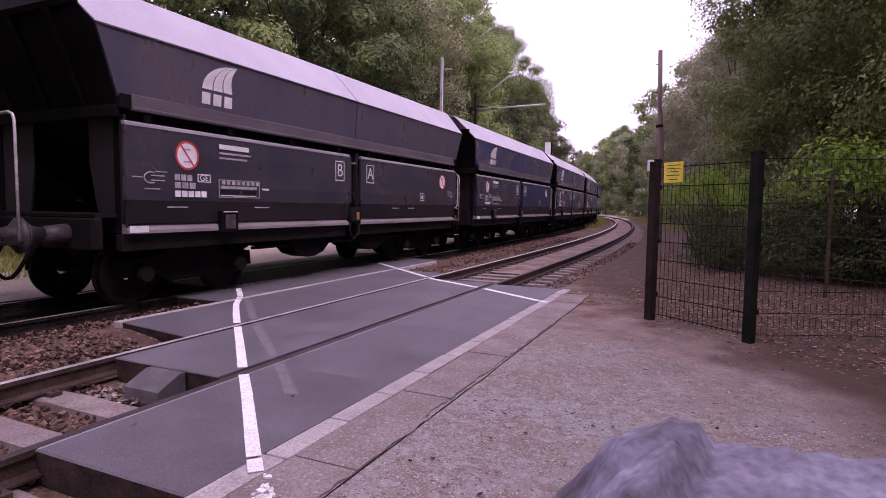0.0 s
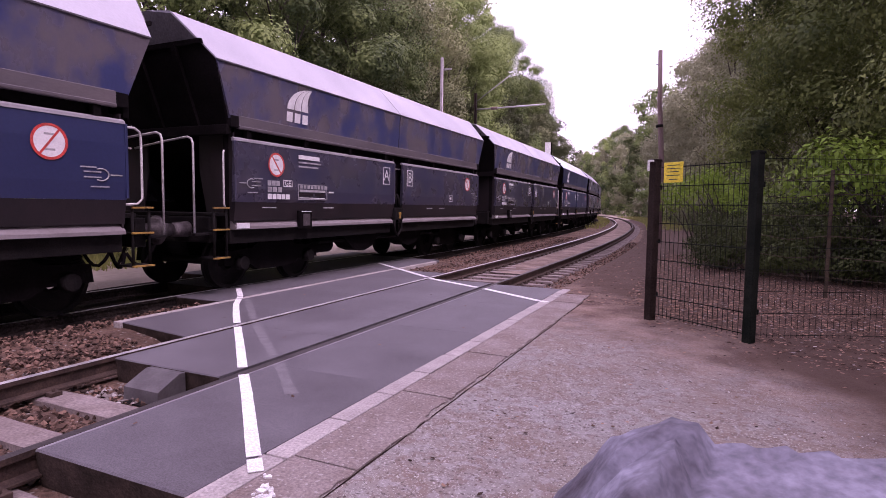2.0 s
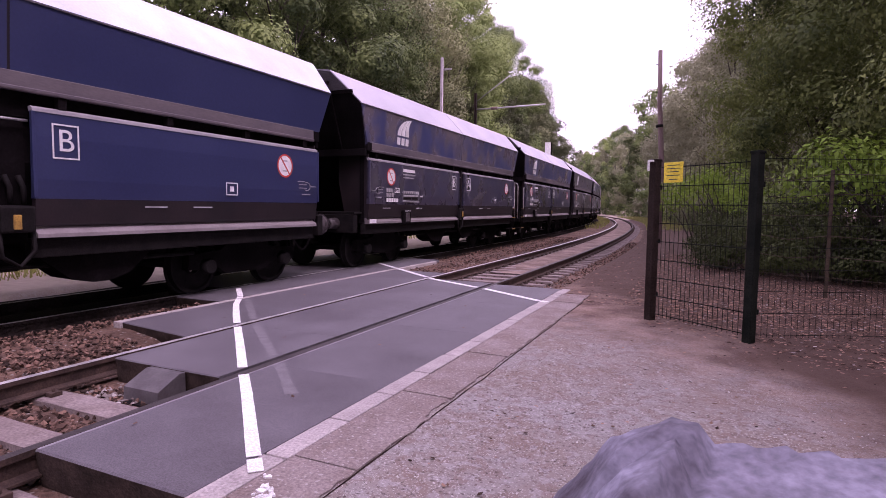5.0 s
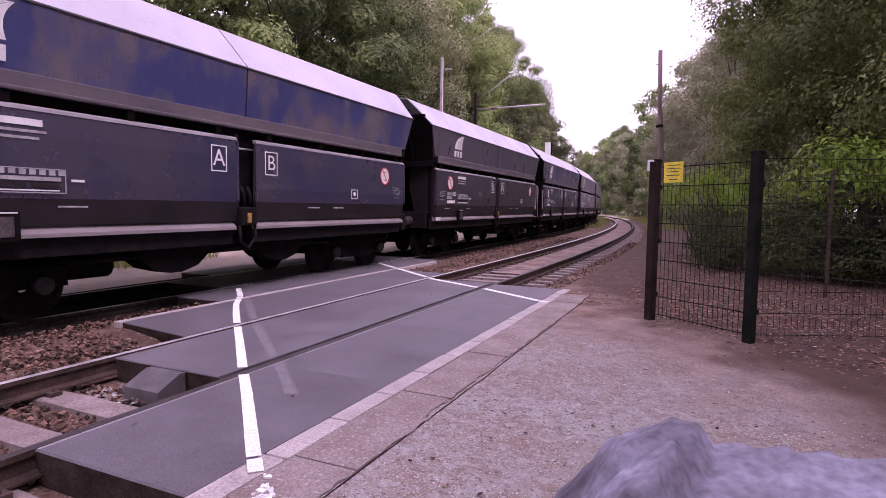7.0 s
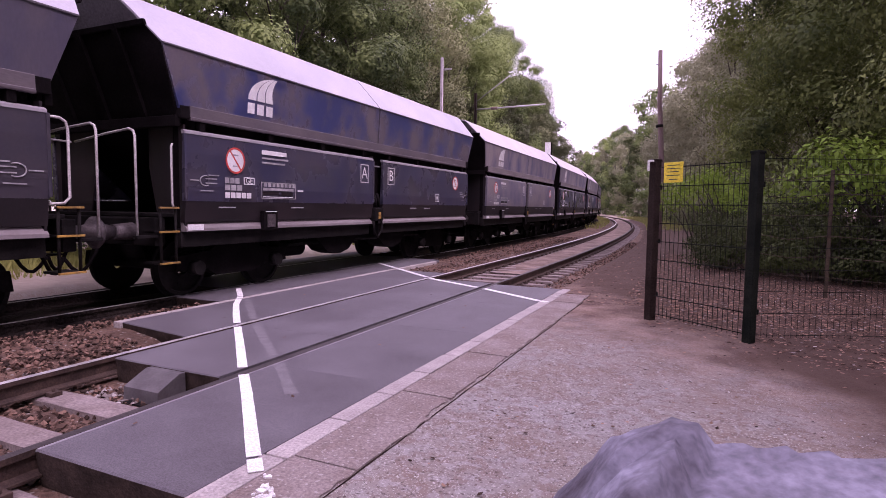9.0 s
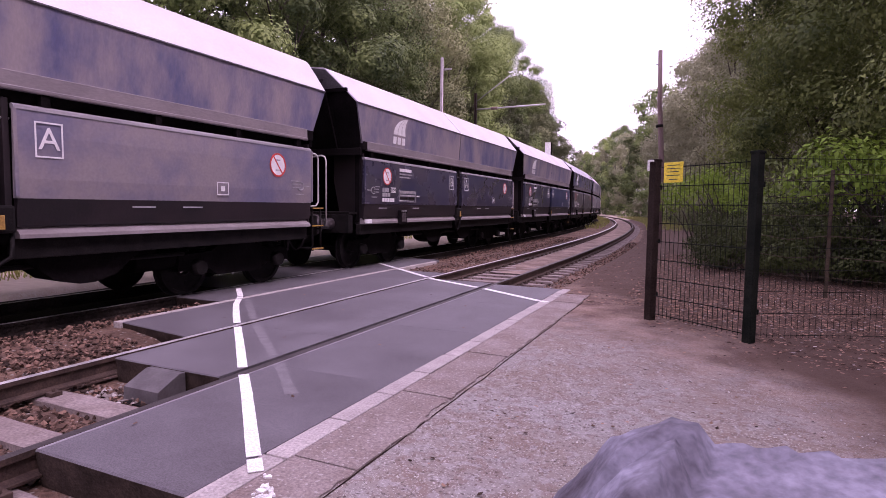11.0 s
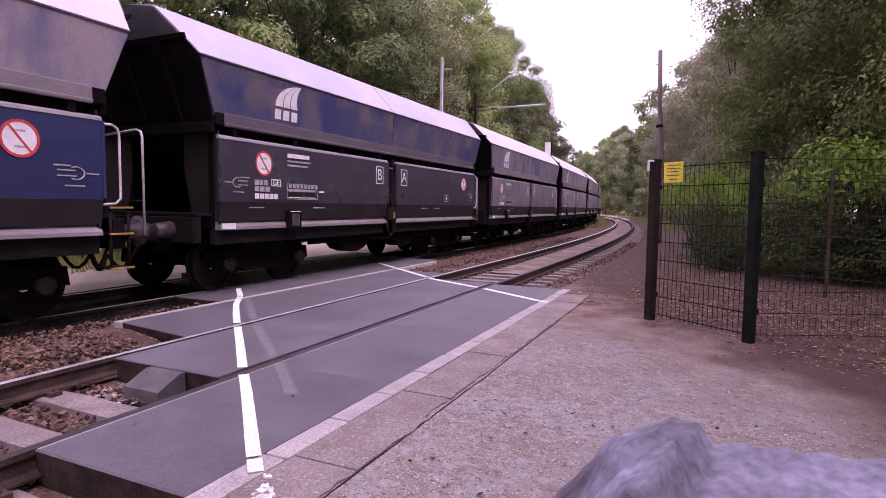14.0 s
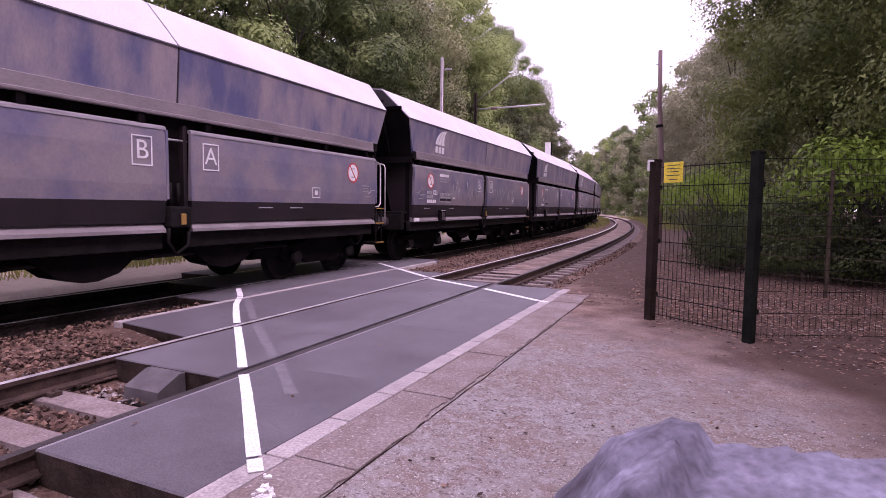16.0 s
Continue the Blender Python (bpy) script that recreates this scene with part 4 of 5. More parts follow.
        # corner steps with yellow edges
        for sx in (-1, 1) if sy > 0 else ():
            st = P("corner_step", box(min(sx * 1.12, sx * 1.46), max(sx * 1.12, sx * 1.46), min(sy * 5.45, sy * 5.72), max(sy * 5.45, sy * 5.72), 0.60, 0.63, 0.005), "steel")
            for z in (0.615, 1.06, 1.40):
                P("step_edge", box(min(sx * 1.455, sx * 1.49), max(sx * 1.455, sx * 1.49), min(sy * 5.42, sy * 5.74), max(sy * 5.42, sy * 5.74), z - 0.011, z + 0.014, 0.003), "step_yellow", "yellow step edge", st)
            for yy in (5.45, 5.70):
                P("step_hanger", tube([(sx * 1.44, sy * yy, 0.6), (sx * 1.44, sy * yy, 1.42)], 0.02, 6), "steel", "", st)
            P("step_tread", box(min(sx * 1.12, sx * 1.46), max(sx * 1.12, sx * 1.46), min(sy * 5.45, sy * 5.72), max(sy * 5.45, sy * 5.72), 1.04, 1.07, 0.005), "steel", "", st)
    # railings of the platform end: a bent rail across, a grab loop on one side and a straight rod on the other
    for sx in (-1, 1):
        P("handrail", tube([(sx * 1.36, 6.0, 1.0), (sx * 1.36, 6.0, 2.36), (sx * 1.33, 6.0, 2.43), (sx * 1.25, 6.0, 2.46), (sx * 0.7, 5.98, 2.41), (sx * 0.05, 5.96, 2.33)], 0.017, 8), "handrail", "bent pale grey handrail")
        P("rail_bracket", box(min(sx * 1.30, sx * 1.40), max(sx * 1.30, sx * 1.40), 5.70, 6.03, 0.98, 1.02, 0.006), "steel")
    P("grab_rail", tube([(1.49, 5.33, 1.44), (1.49, 5.50, 1.45), (1.49, 5.57, 1.52), (1.49, 5.57, 2.32), (1.49, 5.55, 2.40), (1.49, 5.48, 2.44), (1.49, 5.33, 2.44)], 0.017, 8), "handrail", "looped pale grab rail at the door's end")
    P("grab_rail", tube([(-1.49, 5.52, 1.42), (-1.49, 5.54, 1.46), (-1.49, 5.54, 2.26), (-1.49, 5.52, 2.30)], 0.016, 8), "handrail", "straight pale grab rail")
    # hopper core, and fillers that keep the hinge gap dark
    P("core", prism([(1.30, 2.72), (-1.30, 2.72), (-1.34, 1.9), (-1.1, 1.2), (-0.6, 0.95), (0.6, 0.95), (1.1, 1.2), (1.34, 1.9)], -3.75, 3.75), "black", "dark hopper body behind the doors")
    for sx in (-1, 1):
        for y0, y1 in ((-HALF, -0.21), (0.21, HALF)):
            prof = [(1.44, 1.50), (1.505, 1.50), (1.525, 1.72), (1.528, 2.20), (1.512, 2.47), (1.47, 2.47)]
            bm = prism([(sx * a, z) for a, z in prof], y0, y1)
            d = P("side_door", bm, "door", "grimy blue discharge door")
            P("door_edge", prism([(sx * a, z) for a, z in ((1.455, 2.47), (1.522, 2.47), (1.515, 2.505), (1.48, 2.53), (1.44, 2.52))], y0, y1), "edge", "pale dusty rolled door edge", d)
            P("door_skirt", prism([(sx * a, z) for a, z in ((1.40, 1.19), (1.47, 1.19), (1.507, 1.498), (1.44, 1.498))], y0 + 0.01, y1 - 0.01), "skirt", "dark lower skirt", d)
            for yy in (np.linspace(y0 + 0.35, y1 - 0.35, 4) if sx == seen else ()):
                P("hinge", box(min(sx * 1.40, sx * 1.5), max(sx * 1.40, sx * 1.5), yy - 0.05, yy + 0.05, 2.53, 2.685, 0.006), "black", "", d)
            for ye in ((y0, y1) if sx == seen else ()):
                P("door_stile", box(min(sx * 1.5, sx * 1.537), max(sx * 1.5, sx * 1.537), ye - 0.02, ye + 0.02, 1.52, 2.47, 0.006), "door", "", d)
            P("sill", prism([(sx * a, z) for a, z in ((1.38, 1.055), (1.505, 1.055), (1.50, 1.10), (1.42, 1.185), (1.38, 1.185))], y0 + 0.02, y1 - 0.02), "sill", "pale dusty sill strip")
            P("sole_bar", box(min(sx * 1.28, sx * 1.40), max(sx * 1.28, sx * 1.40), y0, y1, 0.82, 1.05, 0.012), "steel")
        # plate added behind the gap, black in place of the shade in it
        P("hinge_channel", box(min(sx * 1.33, sx * 1.39), max(sx * 1.33, sx * 1.39), -5.2, 5.2, 2.40, 2.86), "black", "black filler plate behind the hinge gap")
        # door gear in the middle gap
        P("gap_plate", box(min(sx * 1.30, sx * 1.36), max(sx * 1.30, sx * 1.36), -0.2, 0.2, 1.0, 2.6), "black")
        P("gap_post", box(min(sx * 1.36, sx * 1.46), max(sx * 1.36, sx * 1.46), 0.12, 0.19, 1.3, 2.58, 0.01), "skirt")
        P("gap_bar", tube([(sx * 1.44, -0.2, 2.36), (sx * 1.44, 0.2, 2.36)], 0.016, 6), "galv")
        gear = P("door_gear", box(min(sx * 1.34, sx * 1.56), max(sx * 1.34, sx * 1.56), -0.19, 0.17, 1.12, 1.42, 0.03), "steel")
        for yy in (-0.12, 0.02):
            P("gear_arm", tube([(sx * 1.46, yy, 1.44), (sx * 1.46, yy, 1.62), (sx * 1.42, yy + 0.03, 1.75)], 0.03, 8), "steel", "", gear)
        P("gear_lever", box(min(sx * 1.555, sx * 1.585), max(sx * 1.555, sx * 1.585), -0.03, 0.05, 1.16, 1.32, 0.012), "step_yellow", "worn yellow lever plate", gear)
        P("gear_link", tube([(sx * 1.5, -0.18, 1.12), (sx * 1.5, -0.2, 0.92), (sx * 1.48, -0.05, 0.74), (sx * 1.5, 0.14, 0.86), (sx * 1.5, 0.16, 1.12)], 0.026, 8), "steel", "", gear)
        if sx != seen:
            continue
        # valve box at the left of each side
        v = P("valve_box", box(min(sx * 1.49, sx * 1.58), max(sx * 1.49, sx * 1.58), sx * -3.62 - 0.17, sx * -3.62 + 0.17, 1.02, 1.36, 0.015), "black")
        P("valve_plate", box(min(sx * 1.581, sx * 1.588), max(sx * 1.581, sx * 1.588), sx * -3.62 - 0.14, sx * -3.62 + 0.14, 1.335, 1.35), "marking", "", v)
        P("valve_cover", box(min(sx * 1.581, sx * 1.59), max(sx * 1.581, sx * 1.59), sx * -3.62 - 0.10, sx * -3.62 + 0.10, 1.08, 1.30, 0.004), "dusty_steel", "", v)
        P("label_plate", box(min(sx * 1.503, sx * 1.511), max(sx * 1.503, sx * 1.511), sx * -5.15 - 0.14, sx * -5.15 + 0.14, 1.07, 1.16), "marking", "white plate on the sill")
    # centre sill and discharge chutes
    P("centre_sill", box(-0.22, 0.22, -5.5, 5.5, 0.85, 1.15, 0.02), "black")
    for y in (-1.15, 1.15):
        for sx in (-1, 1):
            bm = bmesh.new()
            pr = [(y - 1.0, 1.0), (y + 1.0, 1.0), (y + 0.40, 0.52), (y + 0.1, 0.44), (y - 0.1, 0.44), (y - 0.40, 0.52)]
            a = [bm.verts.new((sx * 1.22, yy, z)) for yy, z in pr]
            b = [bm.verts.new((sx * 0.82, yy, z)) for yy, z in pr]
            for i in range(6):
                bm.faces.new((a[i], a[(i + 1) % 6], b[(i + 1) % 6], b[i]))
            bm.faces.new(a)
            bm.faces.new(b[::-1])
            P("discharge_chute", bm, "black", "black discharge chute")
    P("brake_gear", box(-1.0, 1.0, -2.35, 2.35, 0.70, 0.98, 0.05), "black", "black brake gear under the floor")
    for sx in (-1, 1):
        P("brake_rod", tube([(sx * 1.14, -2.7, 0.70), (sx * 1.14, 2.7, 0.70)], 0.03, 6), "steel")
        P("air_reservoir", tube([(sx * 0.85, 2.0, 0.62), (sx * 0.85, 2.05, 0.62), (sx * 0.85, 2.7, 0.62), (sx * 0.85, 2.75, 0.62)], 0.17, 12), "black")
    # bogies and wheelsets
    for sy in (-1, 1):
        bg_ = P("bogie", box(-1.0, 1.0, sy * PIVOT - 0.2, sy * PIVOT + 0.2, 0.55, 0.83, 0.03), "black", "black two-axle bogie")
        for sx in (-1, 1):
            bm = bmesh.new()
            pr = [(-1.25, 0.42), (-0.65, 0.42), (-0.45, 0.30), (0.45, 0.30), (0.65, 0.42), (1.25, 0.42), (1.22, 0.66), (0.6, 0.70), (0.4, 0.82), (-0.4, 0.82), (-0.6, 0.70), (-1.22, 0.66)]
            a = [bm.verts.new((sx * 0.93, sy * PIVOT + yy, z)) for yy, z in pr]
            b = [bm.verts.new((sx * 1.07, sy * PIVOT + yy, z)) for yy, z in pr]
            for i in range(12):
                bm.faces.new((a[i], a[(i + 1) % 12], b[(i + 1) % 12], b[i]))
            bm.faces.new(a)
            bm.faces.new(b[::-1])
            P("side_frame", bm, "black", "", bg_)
            for w in (-AXLE, AXLE):
                P("axle_box", tube([(sx * 1.06, sy * PIVOT + w, 0.46), (sx * 1.2, sy * PIVOT + w, 0.46)], 0.13, 12, 0.11), "steel", "", bg_)
                for k in ((-0.17, 0.17) if sx == seen else ()):
                    bm = bmesh.new()
                    turns = [(sx * 1.0 + 0.06 * math.cos(a), sy * PIVOT + w + k + 0.06 * math.sin(a), 0.60 + 0.2 * a / (10 * math.pi)) for a in np.linspace(0, 10 * math.pi, 36)]
                    bm_tube(bm, turns, 0.014, 5)
                    P("spring", bm, "black", "", bg_)
            P("brake_block", box(min(sx * 0.68, sx * 0.82), max(sx * 0.68, sx * 0.82), sy * PIVOT - 0.42, sy * PIVOT - 0.33, 0.3, 0.6, 0.015), "steel", "", bg_)
        for w in (-AXLE, AXLE):
            bm = bmesh.new()
            bm_tube(bm, [(-1.05, 0, 0), (1.05, 0, 0)], 0.075, 10)
            for sx in (-1, 1):
                prof = [(0.68, 0.12), (0.68, 0.485), (0.71, 0.485), (0.722, 0.46), (0.815, 0.455), (0.815, 0.40), (0.775, 0.385), (0.765, 0.16), (0.80, 0.12)]
                N = 28
                rings = [[bm.verts.new((sx * x, r * math.cos(2 * math.pi * k / N), r * math.sin(2 * math.pi * k / N))) for x, r in prof] for k in range(N)]
                for k in range(N):
                    for j in range(len(prof) - 1):
                        bm.faces.new((rings[k][j], rings[k][j + 1], rings[(k + 1) % N][j + 1], rings[(k + 1) % N][j]))
                for k in range(0, N, 7):
                    a = 2 * math.pi * k / N
                    bm_box(bm, min(sx * 0.765, sx * 0.775), max(sx * 0.765, sx * 0.775), 0.27 * math.cos(a) - 0.03, 0.27 * math.cos(a) + 0.03, 0.27 * math.sin(a) - 0.03, 0.27 * math.sin(a) + 0.03)
            ws = P("wheelset", bm, "steel", "dark steel wheelset")
            ws.location = (0, sy * PIVOT + w, 0.458)

    # ---- markings on both sides; left as seen by somebody facing that side ----
    for f in (seen,):
        X = f * 1.532

        def bar(name, l0, l1, z0, z1, material="marking", x=None, parent=None, label=""):
            xx = X if x is None else x
            return P(name, box(min(xx, xx + f * 0.004), max(xx, xx + f * 0.004), min(f * l0, f * l1), max(f * l0, f * l1), z0, z1), material, label, parent)

        def outline(name, l0, l1, z0, z1, w=0.018, material="marking"):
            bm = bmesh.new()
            for a0, a1, b0, b1 in ((l0, l1, z0, z0 + w), (l0, l1, z1 - w, z1), (l0, l0 + w, z0 + w, z1 - w), (l1 - w, l1, z0 + w, z1 - w)):
                bm_box(bm, min(X, X + f * 0.004), max(X, X + f * 0.004), min(f * a0, f * a1), max(f * a0, f * a1), b0, b1)
            return P(name, bm, material)

        # round prohibition signs
        for l in (-4.377, 4.377):
            def disc(r0, r1, x, n=28):
                bm = bmesh.new()
                A = [2 * math.pi * k / n for k in range(n)]
                o = [bm.verts.new((x, f * l + r1 * math.cos(a), 2.15 + r1 * math.sin(a))) for a in A]
                if r0 > 0:
                    i_ = [bm.verts.new((x, f * l + r0 * math.cos(a), 2.15 + r0 * math.sin(a))) for a in A]
                    for k in range(n):
                        bm.faces.new((o[k], o[(k + 1) % n], i_[(k + 1) % n], i_[k]))
                else:
                    bm.faces.new(o)
                ex = bmesh.ops.extrude_face_region(bm, geom=bm.faces[:])
                for v in ex["geom"]:
                    if isinstance(v, bmesh.types.BMVert):
                        v.co.x += f * 0.003
                return bm
            sg = P("warning_sign", disc(0, 0.182, X), "marking", "round white sign with red ring and slash")
            P("sign_ring", disc(0.176, 0.207, X + f * 0.003), "red", "", sg)
            bm = bmesh.new()
            c, s_ = math.cos(radians(-52)), math.sin(radians(-52))
            q = [(-0.178, -0.012), (0.178, -0.012), (0.178, 0.012), (-0.178, 0.012)]
            lo = [bm.verts.new((X + f * 0.0032, f * (l + a * c - b * s_), 2.15 + a * s_ + b * c)) for a, b in q]
            hi = [bm.verts.new((v.co.x + f * 0.004, v.co.y, v.co.z)) for v in lo]
            bm.faces.new(hi)
            for i in range(4):
                bm.faces.new((lo[i], lo[(i + 1) % 4], hi[(i + 1) % 4], hi[i]))
            P("sign_slash", bm, "red", "", sg)
            for z in (2.235, 2.06):
                P("sign_mark", box(min(X + f * 0.003, X + f * 0.005), max(X + f * 0.003, X + f * 0.005), f * l - 0.06, f * l + 0.06, z - 0.012, z + 0.012), "faint", "", sg)
        # owner lines and number block as plain bars
        bar("marking_bar", -3.78, -3.16, 2.30, 2.375)
        bar("marking_bar", -3.78, -3.12, 2.225, 2.255, "faint")
        bar("marking_bar", -3.78, -3.20, 2.15, 2.18, "faint")
        for z, a, b in ((1.83, -4.6, -4.28), (1.72, -4.6, -4.22), (1.60, -4.6, -4.02)):
            n = 3 if z > 1.7 else 5
            wd = (b - a) / n
            for i in range(n):
                bar("number_bar", a + i * wd, a + (i + 0.82) * wd, z - 0.042, z + 0.046, "marking" if z < 1.65 else "faint")
        outline("code_frame", -4.20, -3.96, 1.78, 1.90, 0.014)
        letter("GE", 0.13, (X + f * 0.003, f * -4.08, 1.84), t, M["marking"], f)
        # load table
        tb = outline("load_table", -3.80, -2.92, 1.56, 1.84, 0.012, "faint")
        for i in range(8):
            bar("table_bar", -3.74 + i * 0.105, -3.67 + i * 0.105, 1.765, 1.825, "faint", parent=tb)
        bar("table_bar", -3.76, -2.98, 1.70, 1.745, "faint", parent=tb)
        bar("table_bar", -3.76, -3.36, 1.625, 1.68, "skirt", parent=tb)
        bar("table_bar", -3.30, -3.0, 1.625, 1.68, "skirt", parent=tb)
        bar("table_bar", -3.76, -3.0, 1.585, 1.60, "marking", parent=tb)
        bar("marking_bar", -2.86, -2.70, 1.70, 1.73)
        # lashing diagrams at both ends
        for l in (-4.98, 4.98):
            e = 1 if l < 0 else -1
            for z, a, b in ((1.885, 0.06, 0.26), (1.80, -0.28, -0.12), (1.83, 0.0, 0.22), (1.765, 0.0, 0.22), (1.65, -0.1, 0.14)):
                bar("diagram_bar", l + min(e * a, e * b), l + max(e * a, e * b), z, z + 0.016, "faint")
            bm = bmesh.new()
            ys = [(l + e * 0.10 * math.cos(a), 1.806 + 0.075 * math.sin(a)) for a in np.linspace(1.0, 5.28, 12)]
            bm_tube(bm, [(X, f * u, v) for u, v in ys], 0.009, 5)
            P("diagram_hook", bm, "faint")
        outline("small_frame", 3.0, 3.24, 1.60, 1.80, 0.016)
        bar("marking_bar", 3.08, 3.16, 1.66, 1.74)
        # faint stencil lines on the skirt
        for l in (-4.7, -3.0, 1.6, 2.4):
            P("stencil_bar", box(min(f * 1.494, f * 1.5), max(f * 1.494, f * 1.5), min(f * l, f * (l + 0.35)), max(f * l, f * (l + 0.35)), 1.40, 1.42), "faint")
        # letter panels either side of the gap
        for ch, l in (("B", -0.60), ("A", 0.56)) if f > 0 else (("A", -0.60), ("B", 0.56)):
            outline("letter_frame", l - 0.155, l + 0.155, 1.96, 2.36)
            letter(ch, 0.36, (X + f * 0.003, f * l, 2.16), t, M["marking"], f)
        # operator's emblem: a striped quarter sail over three block bars, drawn as plain shapes on the sloped side
        slope = (1.505 - 1.56) / (3.645 - 2.90)

        def sx_at(z):
            return f * (1.505 - slope * (z - 2.90) + 0.004)
        cx, z0 = -3.78, 3.165
        em = None
        cuts = [0.0, 0.34, 0.68, 1.0]

        def sail(u, v):
            """A point of the sail: u across, v up; its back is round, its luff hollow."""
            left = 0.36 - 0.66 * math.sqrt(max(0.0, 1 - v * v))
            right = 0.29 - 0.16 * v * (1 - v) + 0.08 * v ** 3
            return cx + left + (right - left) * u, z0 + 0.41 * v
        for k in range(3):
            bm = bmesh.new()
            N = 9
            u0, u1 = cuts[k] + (0.02 if k else 0), cuts[k + 1] - (0.02 if k < 2 else 0)
            rows_ = []
            for i in range(N + 1):
                v = math.sin(math.pi / 2 * min(0.985, i / N))
                rows_.append([bm.verts.new((sx_at(q[1]), f * q[0], q[1])) for q in (sail(u0, v), sail(u1, v))])
            for a, b in zip(rows_, rows_[1:]):
                bm.faces.new((a[0], a[1], b[1], b[0]))
            ex = bmesh.ops.extrude_face_region(bm, geom=bm.faces[:])
            for v in ex["geom"]:
                if isinstance(v, bmesh.types.BMVert):
                    v.co.x += f * 0.004
            o = P("emblem_sail", bm, "marking", "white striped sail emblem", em)
            em = em or o
        for k in range(3):
            a = cx - 0.31 + k * 0.215
            for b0, b1, za, zb in ((a + 0.01, a + 0.165, 2.945, 3.115),):
                bm = bmesh.new()
                v = [bm.verts.new((sx_at(z), f * l, z)) for l, z in ((b0, za), (b1, za), (b1, zb), (b0, zb))]
                bm.faces.new(v)
                ex = bmesh.ops.extrude_face_region(bm, geom=bm.faces[:])
                for q in ex["geom"]:
                    if isinstance(q, bmesh.types.BMVert):
                        q.co.x += f * 0.004
                P("emblem_bar", bm, "marking", "", em)
    return t


# ---- trees ----
def leaf_mesh(name, centres, radii, per, size, material, seed, droop=0.0, depth=3):
    """Clumps of small leaves round many centres; one in depth is a coarse one inside."""
    r = np.random.default_rng(seed)
    sides = 3 if depth else 4
    V, F = [], []
    k = 0
    for (c, R) in zip(centres, radii):
        outer = int(per * 1.4 * (R ** 2))
        n = outer + (outer // depth if depth else 0)
        inner = np.arange(n) >= outer
        d = r.normal(0, 1, (n, 3))
        d /= np.linalg.norm(d, axis=1)[:, None]
        rad = R * r.uniform(0.25, 1.0, n) ** 0.33 * (1 + 0.25 * np.sin(d[:, 0] * 5 + c[0]) * np.cos(d[:, 1] * 4 + c[1]))
        rad = np.where(inner, R * r.uniform(0.15, 0.68, n), rad)
        p = np.asarray(c) + d * rad[:, None] * np.array([1, 1, 0.72])
        p[:, 2] -= droop * r.random(n) * R
        nr = d * 0.9 + r.normal(0, 0.22, (n, 3)) + np.array([0, 0, 0.25])
        a = np.cross(nr, r.normal(0, 1, (n, 3)))
        a /= np.linalg.norm(a, axis=1)[:, None] + 1e-6
        b = np.cross(a, nr)
        b /= np.linalg.norm(b, axis=1)[:, None] + 1e-6
        h = (size * r.uniform(0.6, 1.35, n) * np.where(inner, 1.45, 1.0))[:, None]
        if sides == 3:
            q = np.stack([p - a * h, p + a * h * 0.6 + b * h * 0.6, p + a * h * 0.6 - b * h * 0.6], 1)
        else:
            q = np.stack([p - a * h, p + b * h * 0.48 + nr * h * 0.12, p + a * h, p - b * h * 0.48 + nr * h * 0.12], 1)
        V.append(q.reshape(-1, 3))
        F.append(np.arange(k, k + sides * n).reshape(-1, sides))
        k += sides * n
    V, F = np.concatenate(V), np.concatenate(F)
    me = bpy.data.meshes.new(name)
    me.vertices.add(len(V))
    me.vertices.foreach_set("co", V.ravel())
    me.loops.add(F.size)
    me.loops.foreach_set("vertex_index", F.ravel())
    me.polygons.add(len(F))
    me.polygons.foreach_set("loop_start", np.arange(0, F.size, sides))
    me.update(calc_edges=True)
    me.materials.append(material)
    return me


def build_tree(label, height, spread, base, material, seed, clumps=46, per=85, size=0.17, droop=0.0, trunk=0.22):
    """A tapered trunk, limbs reaching to the clumps, and a crown with gaps."""
    r = random.Random(seed)
    t = thing("tree", label, "tree", "trees of the wood")
    bm = bmesh.new()
    lean = Vector((r.uniform(-0.5, 0.5), r.uniform(-0.5, 0.5), 0))
    spine = [Vector((0, 0, -0.3)) + Vector((0, 0, (height * 0.92 + 0.3) * i / 7)) + lean * (i / 7) ** 1.5 + Vector((r.uniform(-0.12, 0.12), r.uniform(-0.12, 0.12), 0)) * (i > 0) for i in range(8)]
    bm_tube(bm, spine, trunk, 8, 0.03)
    part("trunk", bm, M["bark"], t)
    centres, radii = [], []
    limbs = bmesh.new()
    for i in range(clumps):
        u = (i + r.random()) / clumps
        z = base + (height - base) * u
        env = spread * (math.sin(math.pi * min(1, 0.12 + 0.86 * u) ** 0.85) ** 0.7) * (0.75 + 0.5 * r.random())
        a = i * 2.4 + r.uniform(-0.6, 0.6)
        k = r.uniform(0.45, 1.0)
        c = Vector((math.cos(a) * env * k, math.sin(a) * env * k, z)) + lean * u
        centres.append(tuple(c))
        radii.append((0.5 + 0.85 * r.random() ** 1.4) * spread / 3.5)
        j = min(6, int(u * 6.2))
        root = spine[max(1, j)]
        if i % 2 == 0:
            bm_tube(limbs, [root, root.lerp(c, 0.5) + Vector((0, 0, 0.25)), c], 0.055, 5, 0.012)
    part("branchwork", limbs, M["bark"], t)
    part("crown", leaf_mesh("crown", centres, radii, per, size, material, seed, droop), None, t)
    return t


